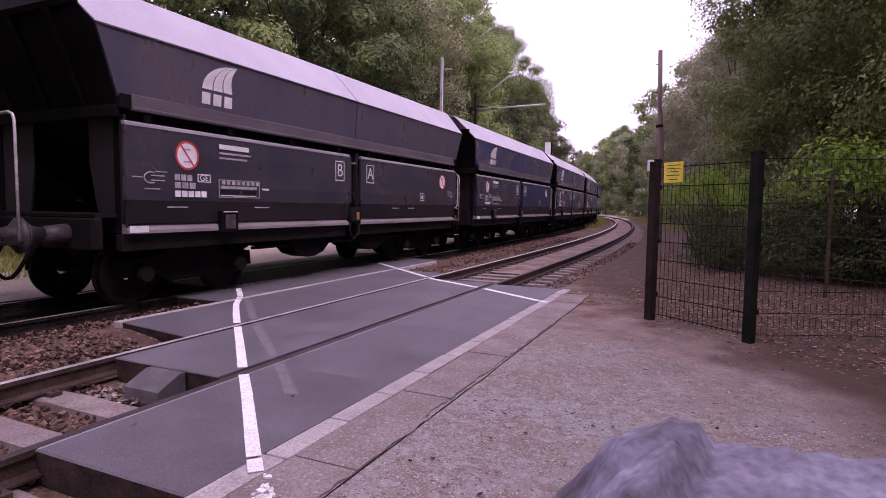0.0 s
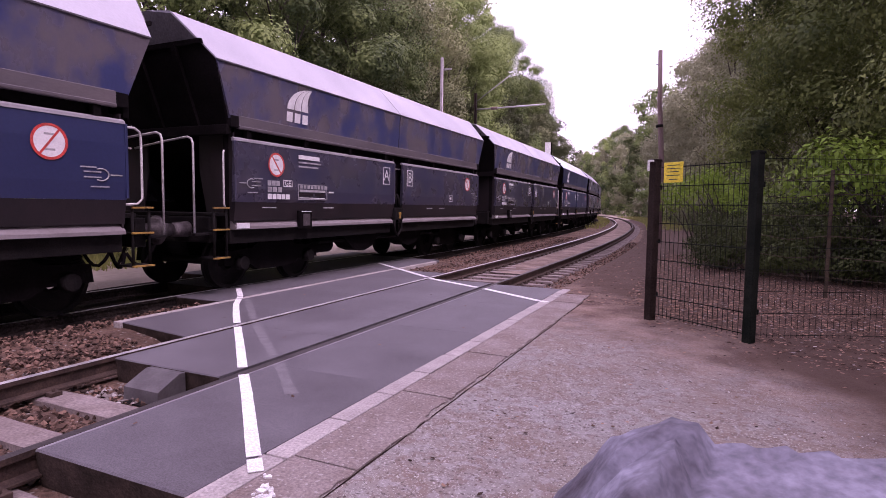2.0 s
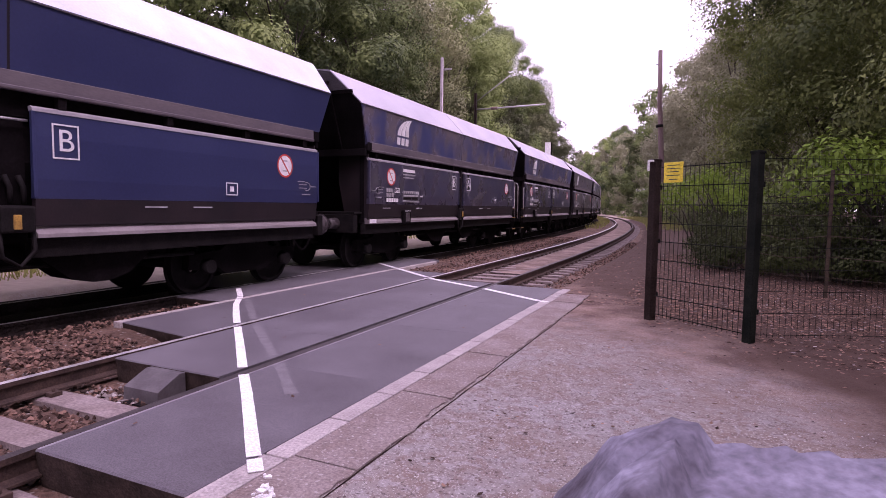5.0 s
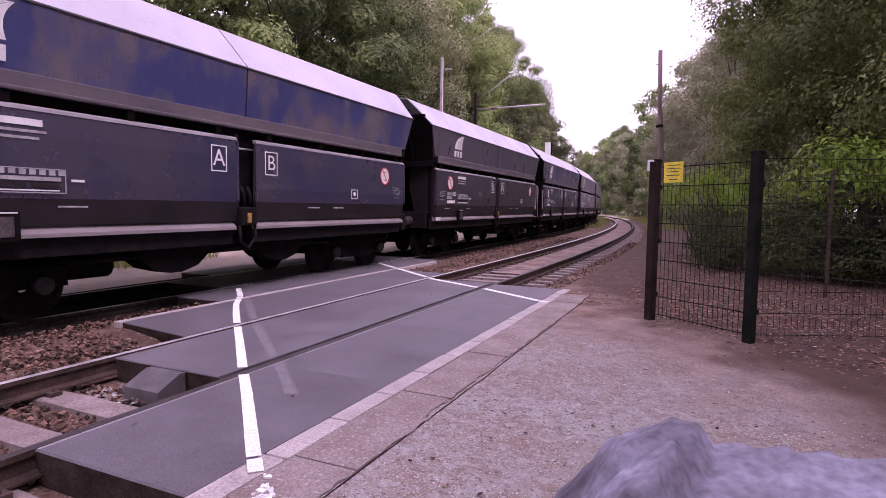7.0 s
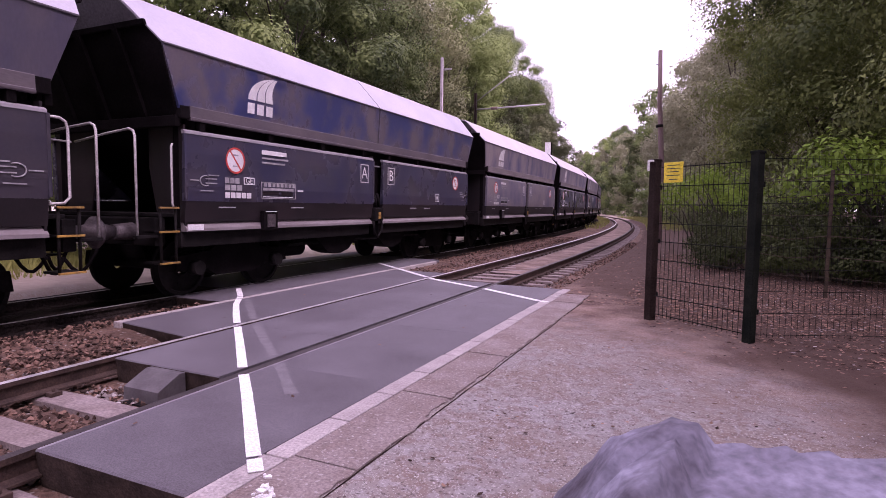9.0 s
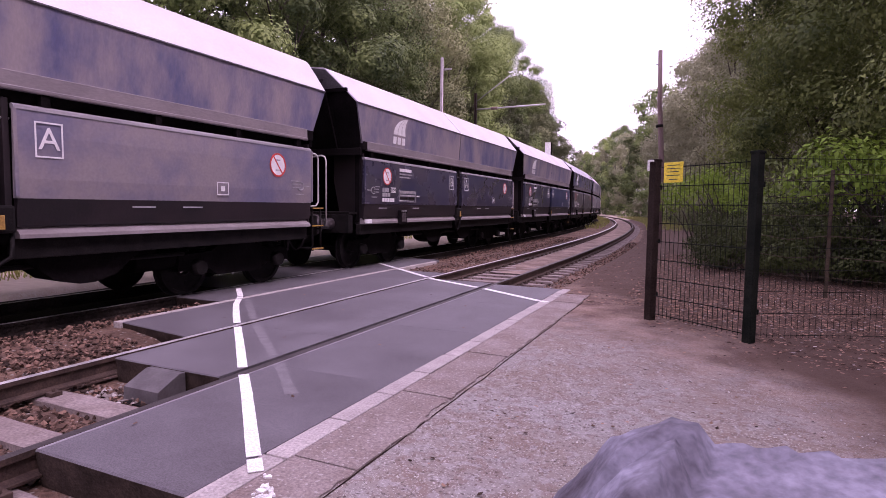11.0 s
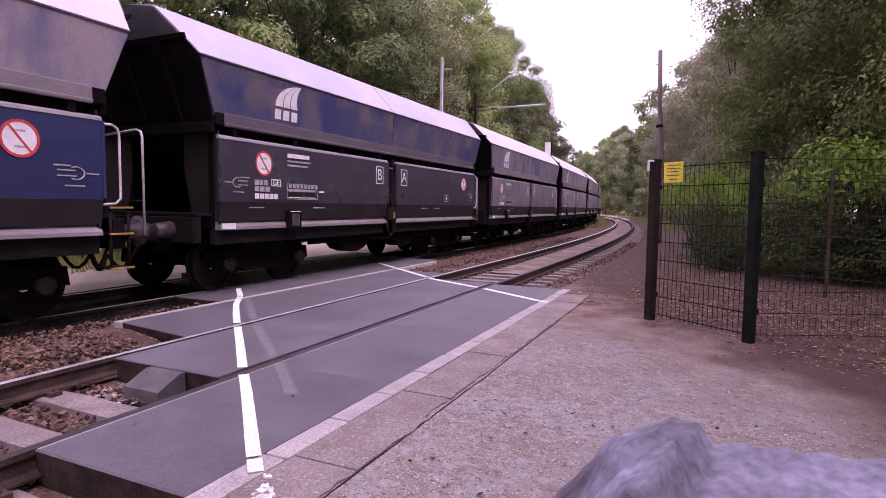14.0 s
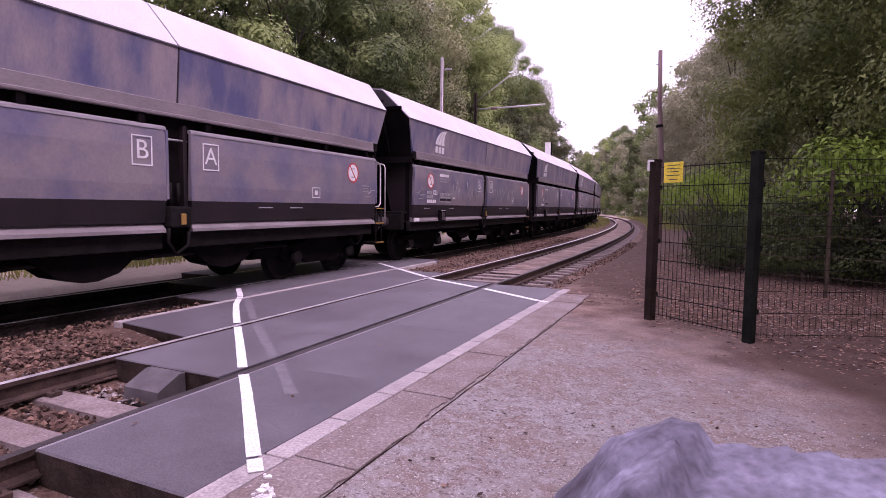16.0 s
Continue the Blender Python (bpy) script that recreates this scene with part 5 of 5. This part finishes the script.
def build_bush(label, width, height, material, seed, per=120, size=0.10, low=0.12, name="bush"):
    r = random.Random(seed)
    t = thing(name, label, "bush", "bushes of the wood edge")
    stems = bmesh.new()
    centres, radii = [], []
    for i in range(22):
        a, k = r.uniform(0, 6.28), r.random() ** 0.6
        c = Vector((math.cos(a) * width * k, math.sin(a) * width * k * 0.8, height * r.uniform(low, 0.95) * (1 - (0.35 if low < 0.3 else 0.12) * k)))
        centres.append(tuple(c))
        radii.append(r.uniform(0.30, 0.53) * height / 2.4)
        bm_tube(stems, [(c.x * 0.15, c.y * 0.15, -0.2), (c.x * 0.6, c.y * 0.6, c.z * 0.6), tuple(c)], 0.025, 5, 0.008)
    part("stem", stems, M["bark"], t)
    part("foliage", leaf_mesh("foliage", centres, radii, per, size, material, seed, depth=0), None, t)
    return t


KINDS = [
    build_tree("tall oak with dense dark green leaves", 17.5, 4.6, 2.5, M["leaf"], 1, 60, 430, 0.08),
    build_tree("slender birch with hanging pale green leaves", 17.0, 4.3, 2.4, M["leaf_birch"], 2, 60, 330, 0.08, 1.0, 0.16),
    build_tree("broad leafy tree with mid green crown", 14.0, 4.8, 1.6, M["leaf"], 3, 58, 430, 0.08),
    build_tree("dark shaded beech at the wood edge", 16.5, 5.0, 3.2, M["leaf_beech"], 4, 56, 480, 0.060),
    build_tree("grey-green willow with fine leaves", 13.5, 4.4, 1.2, M["leaf_grey"], 5, 54, 260, 0.085, 0.6),
    build_tree("olive-green alder in the shade of the wood", 14.5, 4.7, 1.6, M["leaf_olive"], 6, 56, 330, 0.09),
]
FAR = [
    build_tree("distant leafy tree in mid green", 16.5, 4.6, 1.5, M["leaf"], 7, 40, 78, 0.165),
    build_tree("distant grey-green tree with soft crown", 15.5, 4.6, 1.2, M["leaf_grey"], 8, 40, 78, 0.165),
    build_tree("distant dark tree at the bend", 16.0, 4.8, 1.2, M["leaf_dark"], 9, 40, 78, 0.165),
]
BUSHES = [
    build_bush("leafy green bush along the verge", 1.9, 3.2, M["leaf"], 11, 220, 0.07),
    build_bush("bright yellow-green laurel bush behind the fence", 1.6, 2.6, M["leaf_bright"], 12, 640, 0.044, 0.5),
    # leaf colour is darkened here for the shade at the hedge's base
    build_bush("laurel hedge behind the fence, shade put into its dark leaves", 1.7, 2.8, M["leaf_dark"], 13, 480, 0.048),
]
used = set()
rt = random.Random(21)


def plant(src, o, s_, scale=1.0, world_xy=False):
    x, y = (o, s_) if world_xy else (o + bend_shift(s_), s_)
    m = Matrix.Translation((x, y, ground_z(x, y))) @ Matrix.Rotation(rt.uniform(0, 6.28), 4, "Z")
    if src not in used:
        used.add(src)
        src.scale = (scale,) * 3
        src.matrix_basis = m @ Matrix.Diagonal((*src.scale, 1))
        return src
    c = copy_thing(src, m)
    c.scale = (scale * rt.uniform(0.97, 1.03),) * 3
    return c


# wood beyond the train
plant(FAR[0], -12.5, 3, 1.0)
row = [(-12, 9, 2), (-13, 14.5, 0), (-12.5, 20, 0), (-12.2, 25.5, 2), (-12.5, 30, 1), (-13, 34, 1), (-12, 38.5, 0), (-12.5, 43, 0), (-12, 47.5, 5), (-11.3, 52, 0), (-10.6, 57, 5), (-10.8, 63, 5), (-11, 69, 5)]
for o, s_, k in row:
    plant(KINDS[k], o, s_, rt.uniform(0.92, 1.08))
for s_ in range(0, 80, 6):
    plant(FAR[rt.choice((0, 0, 2))], -18.5 + rt.uniform(-1, 1), s_ + rt.uniform(-1.5, 1.5), rt.uniform(1.0, 1.15))
for s_ in range(4, 90, 14):
    plant(FAR[rt.choice((0, 2))], -25 + rt.uniform(-2, 2), s_ + rt.uniform(-2, 2), rt.uniform(1.0, 1.2))
for s_ in range(2, 76, 4):
    plant(BUSHES[0], -10.4 + rt.uniform(-0.7, 0.7), s_ + rt.uniform(-1, 1), rt.uniform(0.7, 1.2))
for s_ in range(76, 240, 8):
    plant(FAR[rt.choice((0, 0, 2))], -11.5 + rt.uniform(-1, 1), s_, rt.uniform(0.85, 1.0))
# wood on the outside of the bend
for x, y, k, sc in ((9.6, 20.5, 3, 1.0), (8.3, 23.8, 3, 0.95), (11.5, 14.5, 3, 1.0), (9.8, 27, 3, 0.95), (14.5, 11, 3, 1.05), (11.5, 33, 3, 1.0), (17, 26, 0, 1.1), (8.0, 36, 4, 1.05), (6.0, 44, 4, 1.05), (11, 44, 0, 1.05)):
    plant(KINDS[k], x, y, sc, True)
for x, y, sc in ((13.5, 20, 1.1), (17, 16, 1.1), (21, 9, 1.1), (20, 20, 1.15)):
    plant(FAR[2], x, y, sc, True)
for s_ in range(50, 64, 7):
    plant(KINDS[4], 7.4 + rt.uniform(-0.8, 0.8), s_, 1.1)
for s_ in range(64, 260, 7):
    plant(FAR[rt.choice((1, 1, 0, 2))], 7.6 + rt.uniform(-0.8, 0.8), s_, rt.uniform(0.95, 1.15))
for s_ in range(54, 260, 9):
    plant(FAR[rt.choice((0, 1, 2))], 15.0 + rt.uniform(-1.5, 1.5), s_, rt.uniform(1.0, 1.2))
for s_ in range(170, 270, 9):
    plant(FAR[rt.choice((0, 2))], 1.5 + rt.uniform(-0.3, 6), 280 + rt.uniform(-6, 6) + (s_ - 170) * 0.2, 1.1)
for s_ in range(40, 130, 4):
    plant(BUSHES[0], 5.6 + rt.uniform(-0.5, 0.6), s_, rt.uniform(0.6, 1.0))
for s_ in range(130, 230, 5):
    plant(BUSHES[0], 4.6 + rt.uniform(-0.5, 0.6), s_, rt.uniform(1.0, 1.5))
# unseen trees added behind and beside the viewer to block sky light
for x, y, k in ((13, 4, 2), (12.5, -2, 0), (13.5, -8, 2), (11, -13, 0), (6.5, -15, 2), (3.5, -22, 0), (9, -21, 2), (18, 0, 0), (18.5, -9, 2), (16, -18, 0), (-12, -4, 0), (-11.5, -11, 2), (-12.5, -18, 0), (-12, -26, 2), (-18, -8, 0), (-18, -20, 2), (4.5, -30, 0), (-12, -34, 0)):
    plant(FAR[k], x, y, rt.uniform(0.95, 1.1), True)
# hedge behind the fence; its low dark laurels stand in for shade
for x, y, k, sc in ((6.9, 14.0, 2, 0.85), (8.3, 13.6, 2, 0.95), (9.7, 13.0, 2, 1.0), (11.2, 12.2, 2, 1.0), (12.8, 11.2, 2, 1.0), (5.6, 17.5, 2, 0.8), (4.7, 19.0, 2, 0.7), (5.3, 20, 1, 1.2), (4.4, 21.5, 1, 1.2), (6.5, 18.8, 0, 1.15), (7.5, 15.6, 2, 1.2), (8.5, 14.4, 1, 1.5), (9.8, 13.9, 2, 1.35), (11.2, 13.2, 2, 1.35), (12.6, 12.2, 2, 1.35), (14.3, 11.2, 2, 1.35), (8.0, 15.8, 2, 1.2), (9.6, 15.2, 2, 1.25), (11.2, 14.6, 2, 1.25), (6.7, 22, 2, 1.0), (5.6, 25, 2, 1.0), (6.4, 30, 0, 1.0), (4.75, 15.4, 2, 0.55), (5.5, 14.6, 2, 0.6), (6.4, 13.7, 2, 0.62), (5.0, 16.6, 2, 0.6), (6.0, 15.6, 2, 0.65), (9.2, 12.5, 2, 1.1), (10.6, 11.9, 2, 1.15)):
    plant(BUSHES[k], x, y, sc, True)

# ---- fence and gate ----
def mesh_panel(t, a, b, z0, z1, gap, rows, thin=1.0):
    """Bar-mat fencing: thin uprights and horizontal rods between two posts."""
    a, b = Vector((*a, 0)), Vector((*b, 0))
    n = int((b - a).length / gap)
    d = (b - a).normalized()
    side = Vector((d.y, -d.x, 0)) * 0.006
    me = None
    up = bmesh.new()
    bm_tube(up, [(0, 0, 0), (0, 0, z1 - z0)], 0.0035 * thin, 5)
    me = bpy.data.meshes.new("upright_wire")
    up.to_mesh(me)
    up.free()
    me.materials.append(M["fence"])
    for i in range(1, n):
        ob = new("upright_wire", me)
        ob.parent = t
        p = a.lerp(b, i / n)
        ob.location = (p.x, p.y, z0)
    for i in range(rows):
        z = z0 + 0.03 + (z1 - z0 - 0.06) * i / (rows - 1)
        part("cross_rod", tube([a + side + Vector((0, 0, z)), b + side + Vector((0, 0, z))], 0.006 * thin, 6), M["fence"], t)


P1, P2 = (3.80, 7.94), (4.85, 7.09)
P3 = (4.85 + 0.91 * 2.6, 7.09 + 0.415 * 2.6)
gate = thing("mesh_gate", "dark steel mesh gate panel between two posts", "gate")
mesh_panel(gate, P1, P2, 0.06, 2.03, 0.066, 9)
fen = thing("mesh_fence", "dark green steel mesh fence panel beside the hedge", "fence")
mesh_panel(fen, P2, P3, 0.06, 2.06, 0.066, 9, 0.6)


def fence_post(x, y, h, w, label, material="post"):
    t = thing("fence_post", label, "post", "posts of the fence", at=pose(x, y, 0, 0, 0, -39))
    part("post_shaft", box(-w / 2, w / 2, -w / 2, w / 2, -0.3, h - 0.02, 0.008), M[material], t)
    part("post_cap", box(-w / 2 - 0.008, w / 2 + 0.008, -w / 2 - 0.008, w / 2 + 0.008, h - 0.019, h + 0.012, 0.006), M[material], t)
    for z in (0.35, 1.05, 1.75):
        part("clamp", box(-w / 2 - 0.012, w / 2 + 0.012, w / 2 + 0.001, w / 2 + 0.014, z - 0.03, z + 0.03, 0.004), M["fence"], t)
    return t


fence_post(P1[0] - 0.06, P1[1] + 0.03, 2.10, 0.105, "thick dark weathered gate post beside the path")
fence_post(*P2, 2.10, 0.10, "dark square steel fence post beside the path", "fence")
fence_post(*P3, 2.10, 0.11, "dark square steel fence post against the hedge", "fence")
# old wire fence behind
for x, y in ((6.26, 11.4), (9.4, 10.2), (5.1, 12.0)):
    t = thing("wire_fence_post", "thin rusty angle-iron post of an old wire fence", "post", "posts of the wire fence", at=pose(x, y, ground_z(x, y)))
    part("iron_post", box(-0.028, 0.028, -0.02, 0.02, -0.3, 2.15, 0.005), M["rust_wire"], t)
wires = thing("wire_fence", "slack rusty wires of an old fence before the hedge", "fence")
for i, z in enumerate((0.35, 0.7, 1.05, 1.4, 1.75, 2.08)):
    sag = 0.03 + 0.03 * (i % 3)
    part("wire", tube([(5.1, 11.96, z), (5.7, 11.65, z - sag), (6.26, 11.36, z), (7.8, 10.75, z - sag), (9.4, 10.16, z)], 0.007, 5), M["rust_wire"], wires)
# yellow notice
sgn = thing("notice_sign", "yellow enamel notice plate wired to the gate", "sign", at=pose(3.985, 7.735, 0, 0, 0, -39))
part("sign_plate", box(-0.15, 0.145, -0.022, -0.012, 1.80, 2.055, 0.006), M["yellow"], sgn)
for z, w in ((2.015, 0.19), (1.975, 0.2), (1.935, 0.17), (1.89, 0.2), (1.84, 0.12)):
    part("print_bar", box(-w / 2, w / 2, -0.026, -0.0225, z - 0.005, z + 0.005), M["ink"], sgn)
br = thing("post_lamp", "small white bracket lamp clamped to the gate post", "lamp", at=pose(P1[0] - 0.06, P1[1] + 0.03, 0, 0, 0, -20))
part("lamp_arm", box(-0.055, 0.025, -0.12, -0.095, 2.075, 2.10, 0.004), M["white"], br)
part("lamp_leg", box(-0.055, -0.03, -0.12, -0.095, 1.96, 2.074, 0.004), M["white"], br)
part("lamp_clamp", box(-0.04, 0.01, -0.0945, -0.03, 2.05, 2.095, 0.004), M["post"], br)

# ---- masts ----
mp_ = thing("signal_pole", "tall weathered pole beside the track", "pole", at=pose(2.58, 26, -0.1))
part("pole_shaft", tube([(0, 0, -0.3), (0, 0, 3.5), (-0.16, 0, 6.0), (-0.22, 0, 8.2)], 0.125, 10, 0.085), M["wood"], mp_)
part("pole_band", tube([(-0.13, 0, 5.0), (-0.14, 0, 5.12)], 0.15, 10), M["steel"], mp_)
part("pole_step", box(-0.38, -0.2, -0.02, 0.02, 7.6, 7.64), M["steel"], mp_)


def catenary_mast(o, s_, h, arm, label):
    x, y, th = line(s_, o)
    t = thing("catenary_mast", label, "mast", "masts of the line", at=pose(x, y, -0.1, 0, 0, math.degrees(th)))
    paint = M["post"] if arm else M["mast"]
    w = 0.045 if arm else 0.02
    for sx in (-1, 1):
        part("mast_flange", box(min(sx * w, sx * (w + 0.03)), max(sx * w, sx * (w + 0.03)), -0.075, 0.075, -0.3, h, 0.004), paint, t)
    part("mast_web", box(-w, w, -0.012, 0.012, -0.3, h), paint, t)
    if not arm:
        part("mast_lamp", box(0.075, 0.5, -0.05, 0.05, h - 0.62, h - 0.55, 0.01), M["galv"], t)
    if arm:
        part("cantilever_tube", tube([(0.075, 0, h - 1.0), (4.3, 0, h - 0.9)], 0.045, 8), M["galv"], t)
        part("cantilever_stay", tube([(0.075, 0, h - 0.5), (2.2, 0, h + 0.95)], 0.025, 6), M["galv"], t)
        part("insulator", tube([(1.0, 0, h - 0.98), (1.4, 0, h - 0.97)], 0.09, 8), M["wood"], t)
    return t


catenary_mast(-7.6, 26.4, 8.9, False, "pale steel catenary mast beyond the train")
catenary_mast(-8.2, 33.5, 8.5, True, "steel catenary mast with cantilever arm among leaves")
sb = thing("signal_board", "white rectangular signal board on a post", "signal", at=pose(-8.5, 50, -0.1))
part("board_post", tube([(0, 0.05, -0.3), (0, 0.05, 7.2)], 0.06, 8), M["mast"], sb)
part("board_plate", box(-0.25, 0.25, -0.02, 0.0, 6.2, 7.3, 0.01), M["white"], sb)
part("board_back", box(0.255, 0.36, -0.02, 0.04, 6.2, 7.25, 0.01), M["black"], sb)

# ---- stone in the foreground ----
def boulder():
    """A stone shaped to fit its outline from the camera: flat broken faces, a raised slab along its upper edge with a
    crevice under it.
    """
    core = Vector((4.43, 0.44, 0.75))

    def reach(planes, d):
        best = 9.0
        for nrm, pt in planes:
            den = nrm.dot(d)
            if den > 1e-4:
                best = min(best, nrm.dot(pt - core) / den)
        return best

    def cut(*rows_):
        return [(Vector(a).normalized(), Vector(b)) for a, b in rows_]
    foot = [((-1, 0, 0.08), (4.15, 0.5, 0.9)), ((1, 0, 0.15), (4.78, 0.5, 0.9)), ((0, 1, 0.12), (4.4, 0.572, 1.2)), ((0, -1, 0.30), (4.4, 0.32, 0.9)), ((0, 0, -1), (4.4, 0.5, -0.04))]
    body = cut(((-0.06, -0.20, 1), (4.39, 0.50, 1.250)), ((0.0, -0.06, 1), (4.44, 0.56, 1.270)), ((-0.80, -0.12, 0.58), (4.272, 0.50, 1.20)), ((-0.25, -0.75, 0.62), (4.36, 0.40, 1.212)), ((-0.42, -0.42, 0.80), (4.305, 0.45, 1.216)), ((-0.20, -0.36, 0.91), (4.34, 0.44, 1.228)), *foot)
    slab = cut(((-0.50, -0.06, 0.86), (4.302, 0.56, 1.260)), ((0.16, -0.08, 1), (4.345, 0.56, 1.280)), ((0.10, 0.10, 1), (4.34, 0.55, 1.281)), ((-0.82, -0.15, 0.56), (4.272, 0.53, 1.226)), ((0.36, -0.90, -0.05), (4.318, 0.512, 1.25)), ((0.95, -0.3, 0.3), (4.372, 0.56, 1.26)), *foot)
    crevices = [(Vector((4.262, 0.49, 1.225)), Vector((4.315, 0.505, 1.258)), 0.028), (Vector((4.315, 0.505, 1.258)), Vector((4.338, 0.52, 1.276)), 0.022), (Vector((4.378, 0.54, 1.268)), Vector((4.42, 0.55, 1.268)), 0.016)]
    bm = bmesh.new()
    bmesh.ops.create_icosphere(bm, subdivisions=6, radius=1.0)
    for v in bm.verts:
        d = v.co.normalized()
        # more of the points go to the upper side
        d = Vector((d.x * 0.55, d.y * 0.55, d.z)).normalized() if d.z > 0 else d
        r1, r2 = reach(body, d), reach(slab, d)
        p = core + d * max(r1, r2)
        rough_ = 0.004 * noise.noise(p * 9) + 0.003 * noise.noise(p * 22)
        for q0, q1, deep in crevices:
            along = min(1.0, max(0.0, (p - q0).dot(q1 - q0) / (q1 - q0).length_squared))
            gap = (p - q0.lerp(q1, along)).length + 0.004 * noise.noise(p * 40)
            rough_ -= deep * max(0.0, 1 - gap / 0.011)
        v.co = p + d * rough_
    for f_ in bm.faces:
        f_.smooth = True
    ob = part("boulder", bm, M["rock"], None)
    tagged(ob, "rough blue-grey stone beside the path", "rock")


boulder()


# ---- the train ----
FIRST, LAST = -3, 19
TURNED = (0, 2, 4, 6)
WAGON_LENGTH = 12.54


def travelled(t):
    """Metres rolled since the start: the train slows gently."""
    return 0.5355 + 11.7523 * t - 0.07699 * t * t - 0.000196 * t ** 3


def wagon_pose(n, t):
    s = 31.594 + 4.377 + n * WAGON_LENGTH - travelled(t)
    a, b = line(s - PIVOT, -SPACING), line(s + PIVOT, -SPACING)
    th = math.atan2(-(b[0] - a[0]), b[1] - a[1])
    m = Matrix.Translation(((a[0] + b[0]) / 2, (a[1] + b[1]) / 2, 0)) @ Matrix.Rotation(th, 4, "Z")
    return m @ Matrix.Rotation(math.pi, 4, "Z") if n in TURNED else m


WAGON, MIRRORED = build_wagon(1), build_wagon(-1)
TRAIN = {FIRST: WAGON, TURNED[0]: MIRRORED}
for n in range(FIRST, LAST + 1):
    if n not in TRAIN:
        TRAIN[n] = copy_thing(MIRRORED if n in TURNED else WAGON, wagon_pose(n, 0))
    TRAIN[n].matrix_basis = wagon_pose(n, 0)


def repaint(n, swaps, only=None, label=""):
    """Give one wagon's parts another paint: swaps of old to new material."""
    if n not in TRAIN:
        return
    w = TRAIN[n]
    for o in w.children_recursive:
        if o.type == "MESH" and o.data.materials and (only is None or only(o)):
            for a, b in swaps:
                if o.data.materials[0] == M[a]:
                    me = o.data.copy()
                    me.materials[0] = M[b]
                    o.data = me
                    break
    if label:
        w["label"] = label


repaint(2, (("box", "blue"), ("door", "blue"), ("roof", "blue_skylit_roof")), label="clean dark blue coal hopper wagon with bright roof and white markings")
repaint(-1, (("door", "blue"),), lambda o: min(v.co.y for v in o.data.vertices) > 0, label="grimy coal hopper wagon with one fresh blue door, white markings")
for o in list(TRAIN[-1].children_recursive):
    if o.name.split(".")[0] == "sign_slash" and o.data.vertices[0].co.y > 0:
        me = o.data.copy()
        for v in me.vertices:
            v.co.y = 2 * 4.377 - v.co.y
        me.flip_normals()
        o.data = me
repaint(9, (("door", "blue"),), lambda o: min(v.co.y for v in o.data.vertices) > 0, "grimy coal hopper wagon with one fresh blue door")


repaint(10, (("door", "door_plum"),))
for k in (-2, 5):
    repaint(k, (("box", "box_plum"), ("door", "door_plum")), label="plum-grey coal hopper wagon with white markings")
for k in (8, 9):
    repaint(k, (("box", "box_dusty_sheen"), ("roof", "roof_dusty_skylit"), ("rim", "rim_dusty")))
# far wagons take lighter paint in place of sky reflected along their sides
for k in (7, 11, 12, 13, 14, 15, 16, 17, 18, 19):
    repaint(k, (("box", "box_dusty_sheen"), ("door", "door_dusty_sheen"), ("roof", "roof_dusty_skylit"), ("rim", "rim_dusty")))

# white scrawl painted across both doors of one wagon
for l0, up in ((-2.9, 1), (-1.7, -1), (-0.95, 1), (0.75, -1), (1.5, 1), (2.3, -1), (3.0, 1)):
    zig = [(0, 0), (0.14, 0.52), (0.24, 0.1), (0.40, 0.58), (0.52, 0.16), (0.60, 0.42)]
    bm = bmesh.new()
    bm_tube(bm, [(1.532, l0 + a, 1.62 + (b if up > 0 else 0.6 - b)) for a, b in zig], 0.03, 5)
    for v in bm.verts:
        v.co.x = 1.532 + (v.co.x - 1.532) * 0.1
    part("paint_scrawl", bm, M["faint"], TRAIN[12], "pale spray-painted scrawl")


def motions():
    """All that moves: each wagon along its line, each wheelset on its wagon."""
    times = [i * 0.25 for i in range(65)]
    spin = [i / FPS for i in range(0, 16 * FPS + 1)]
    for n, w in TRAIN.items():
        walk(w, [(t, wagon_pose(n, t)) for t in times])
    for n, w in TRAIN.items():
        way = -1 if n in TURNED else 1
        for o in w.children:
            if o.name.split(".")[0] == "wheelset":
                c = o.location.copy()
                walk(o, [(t, Matrix.Translation(c) @ Matrix.Rotation(way * travelled(t) / 0.458, 4, "X")) for t in spin])


motions()
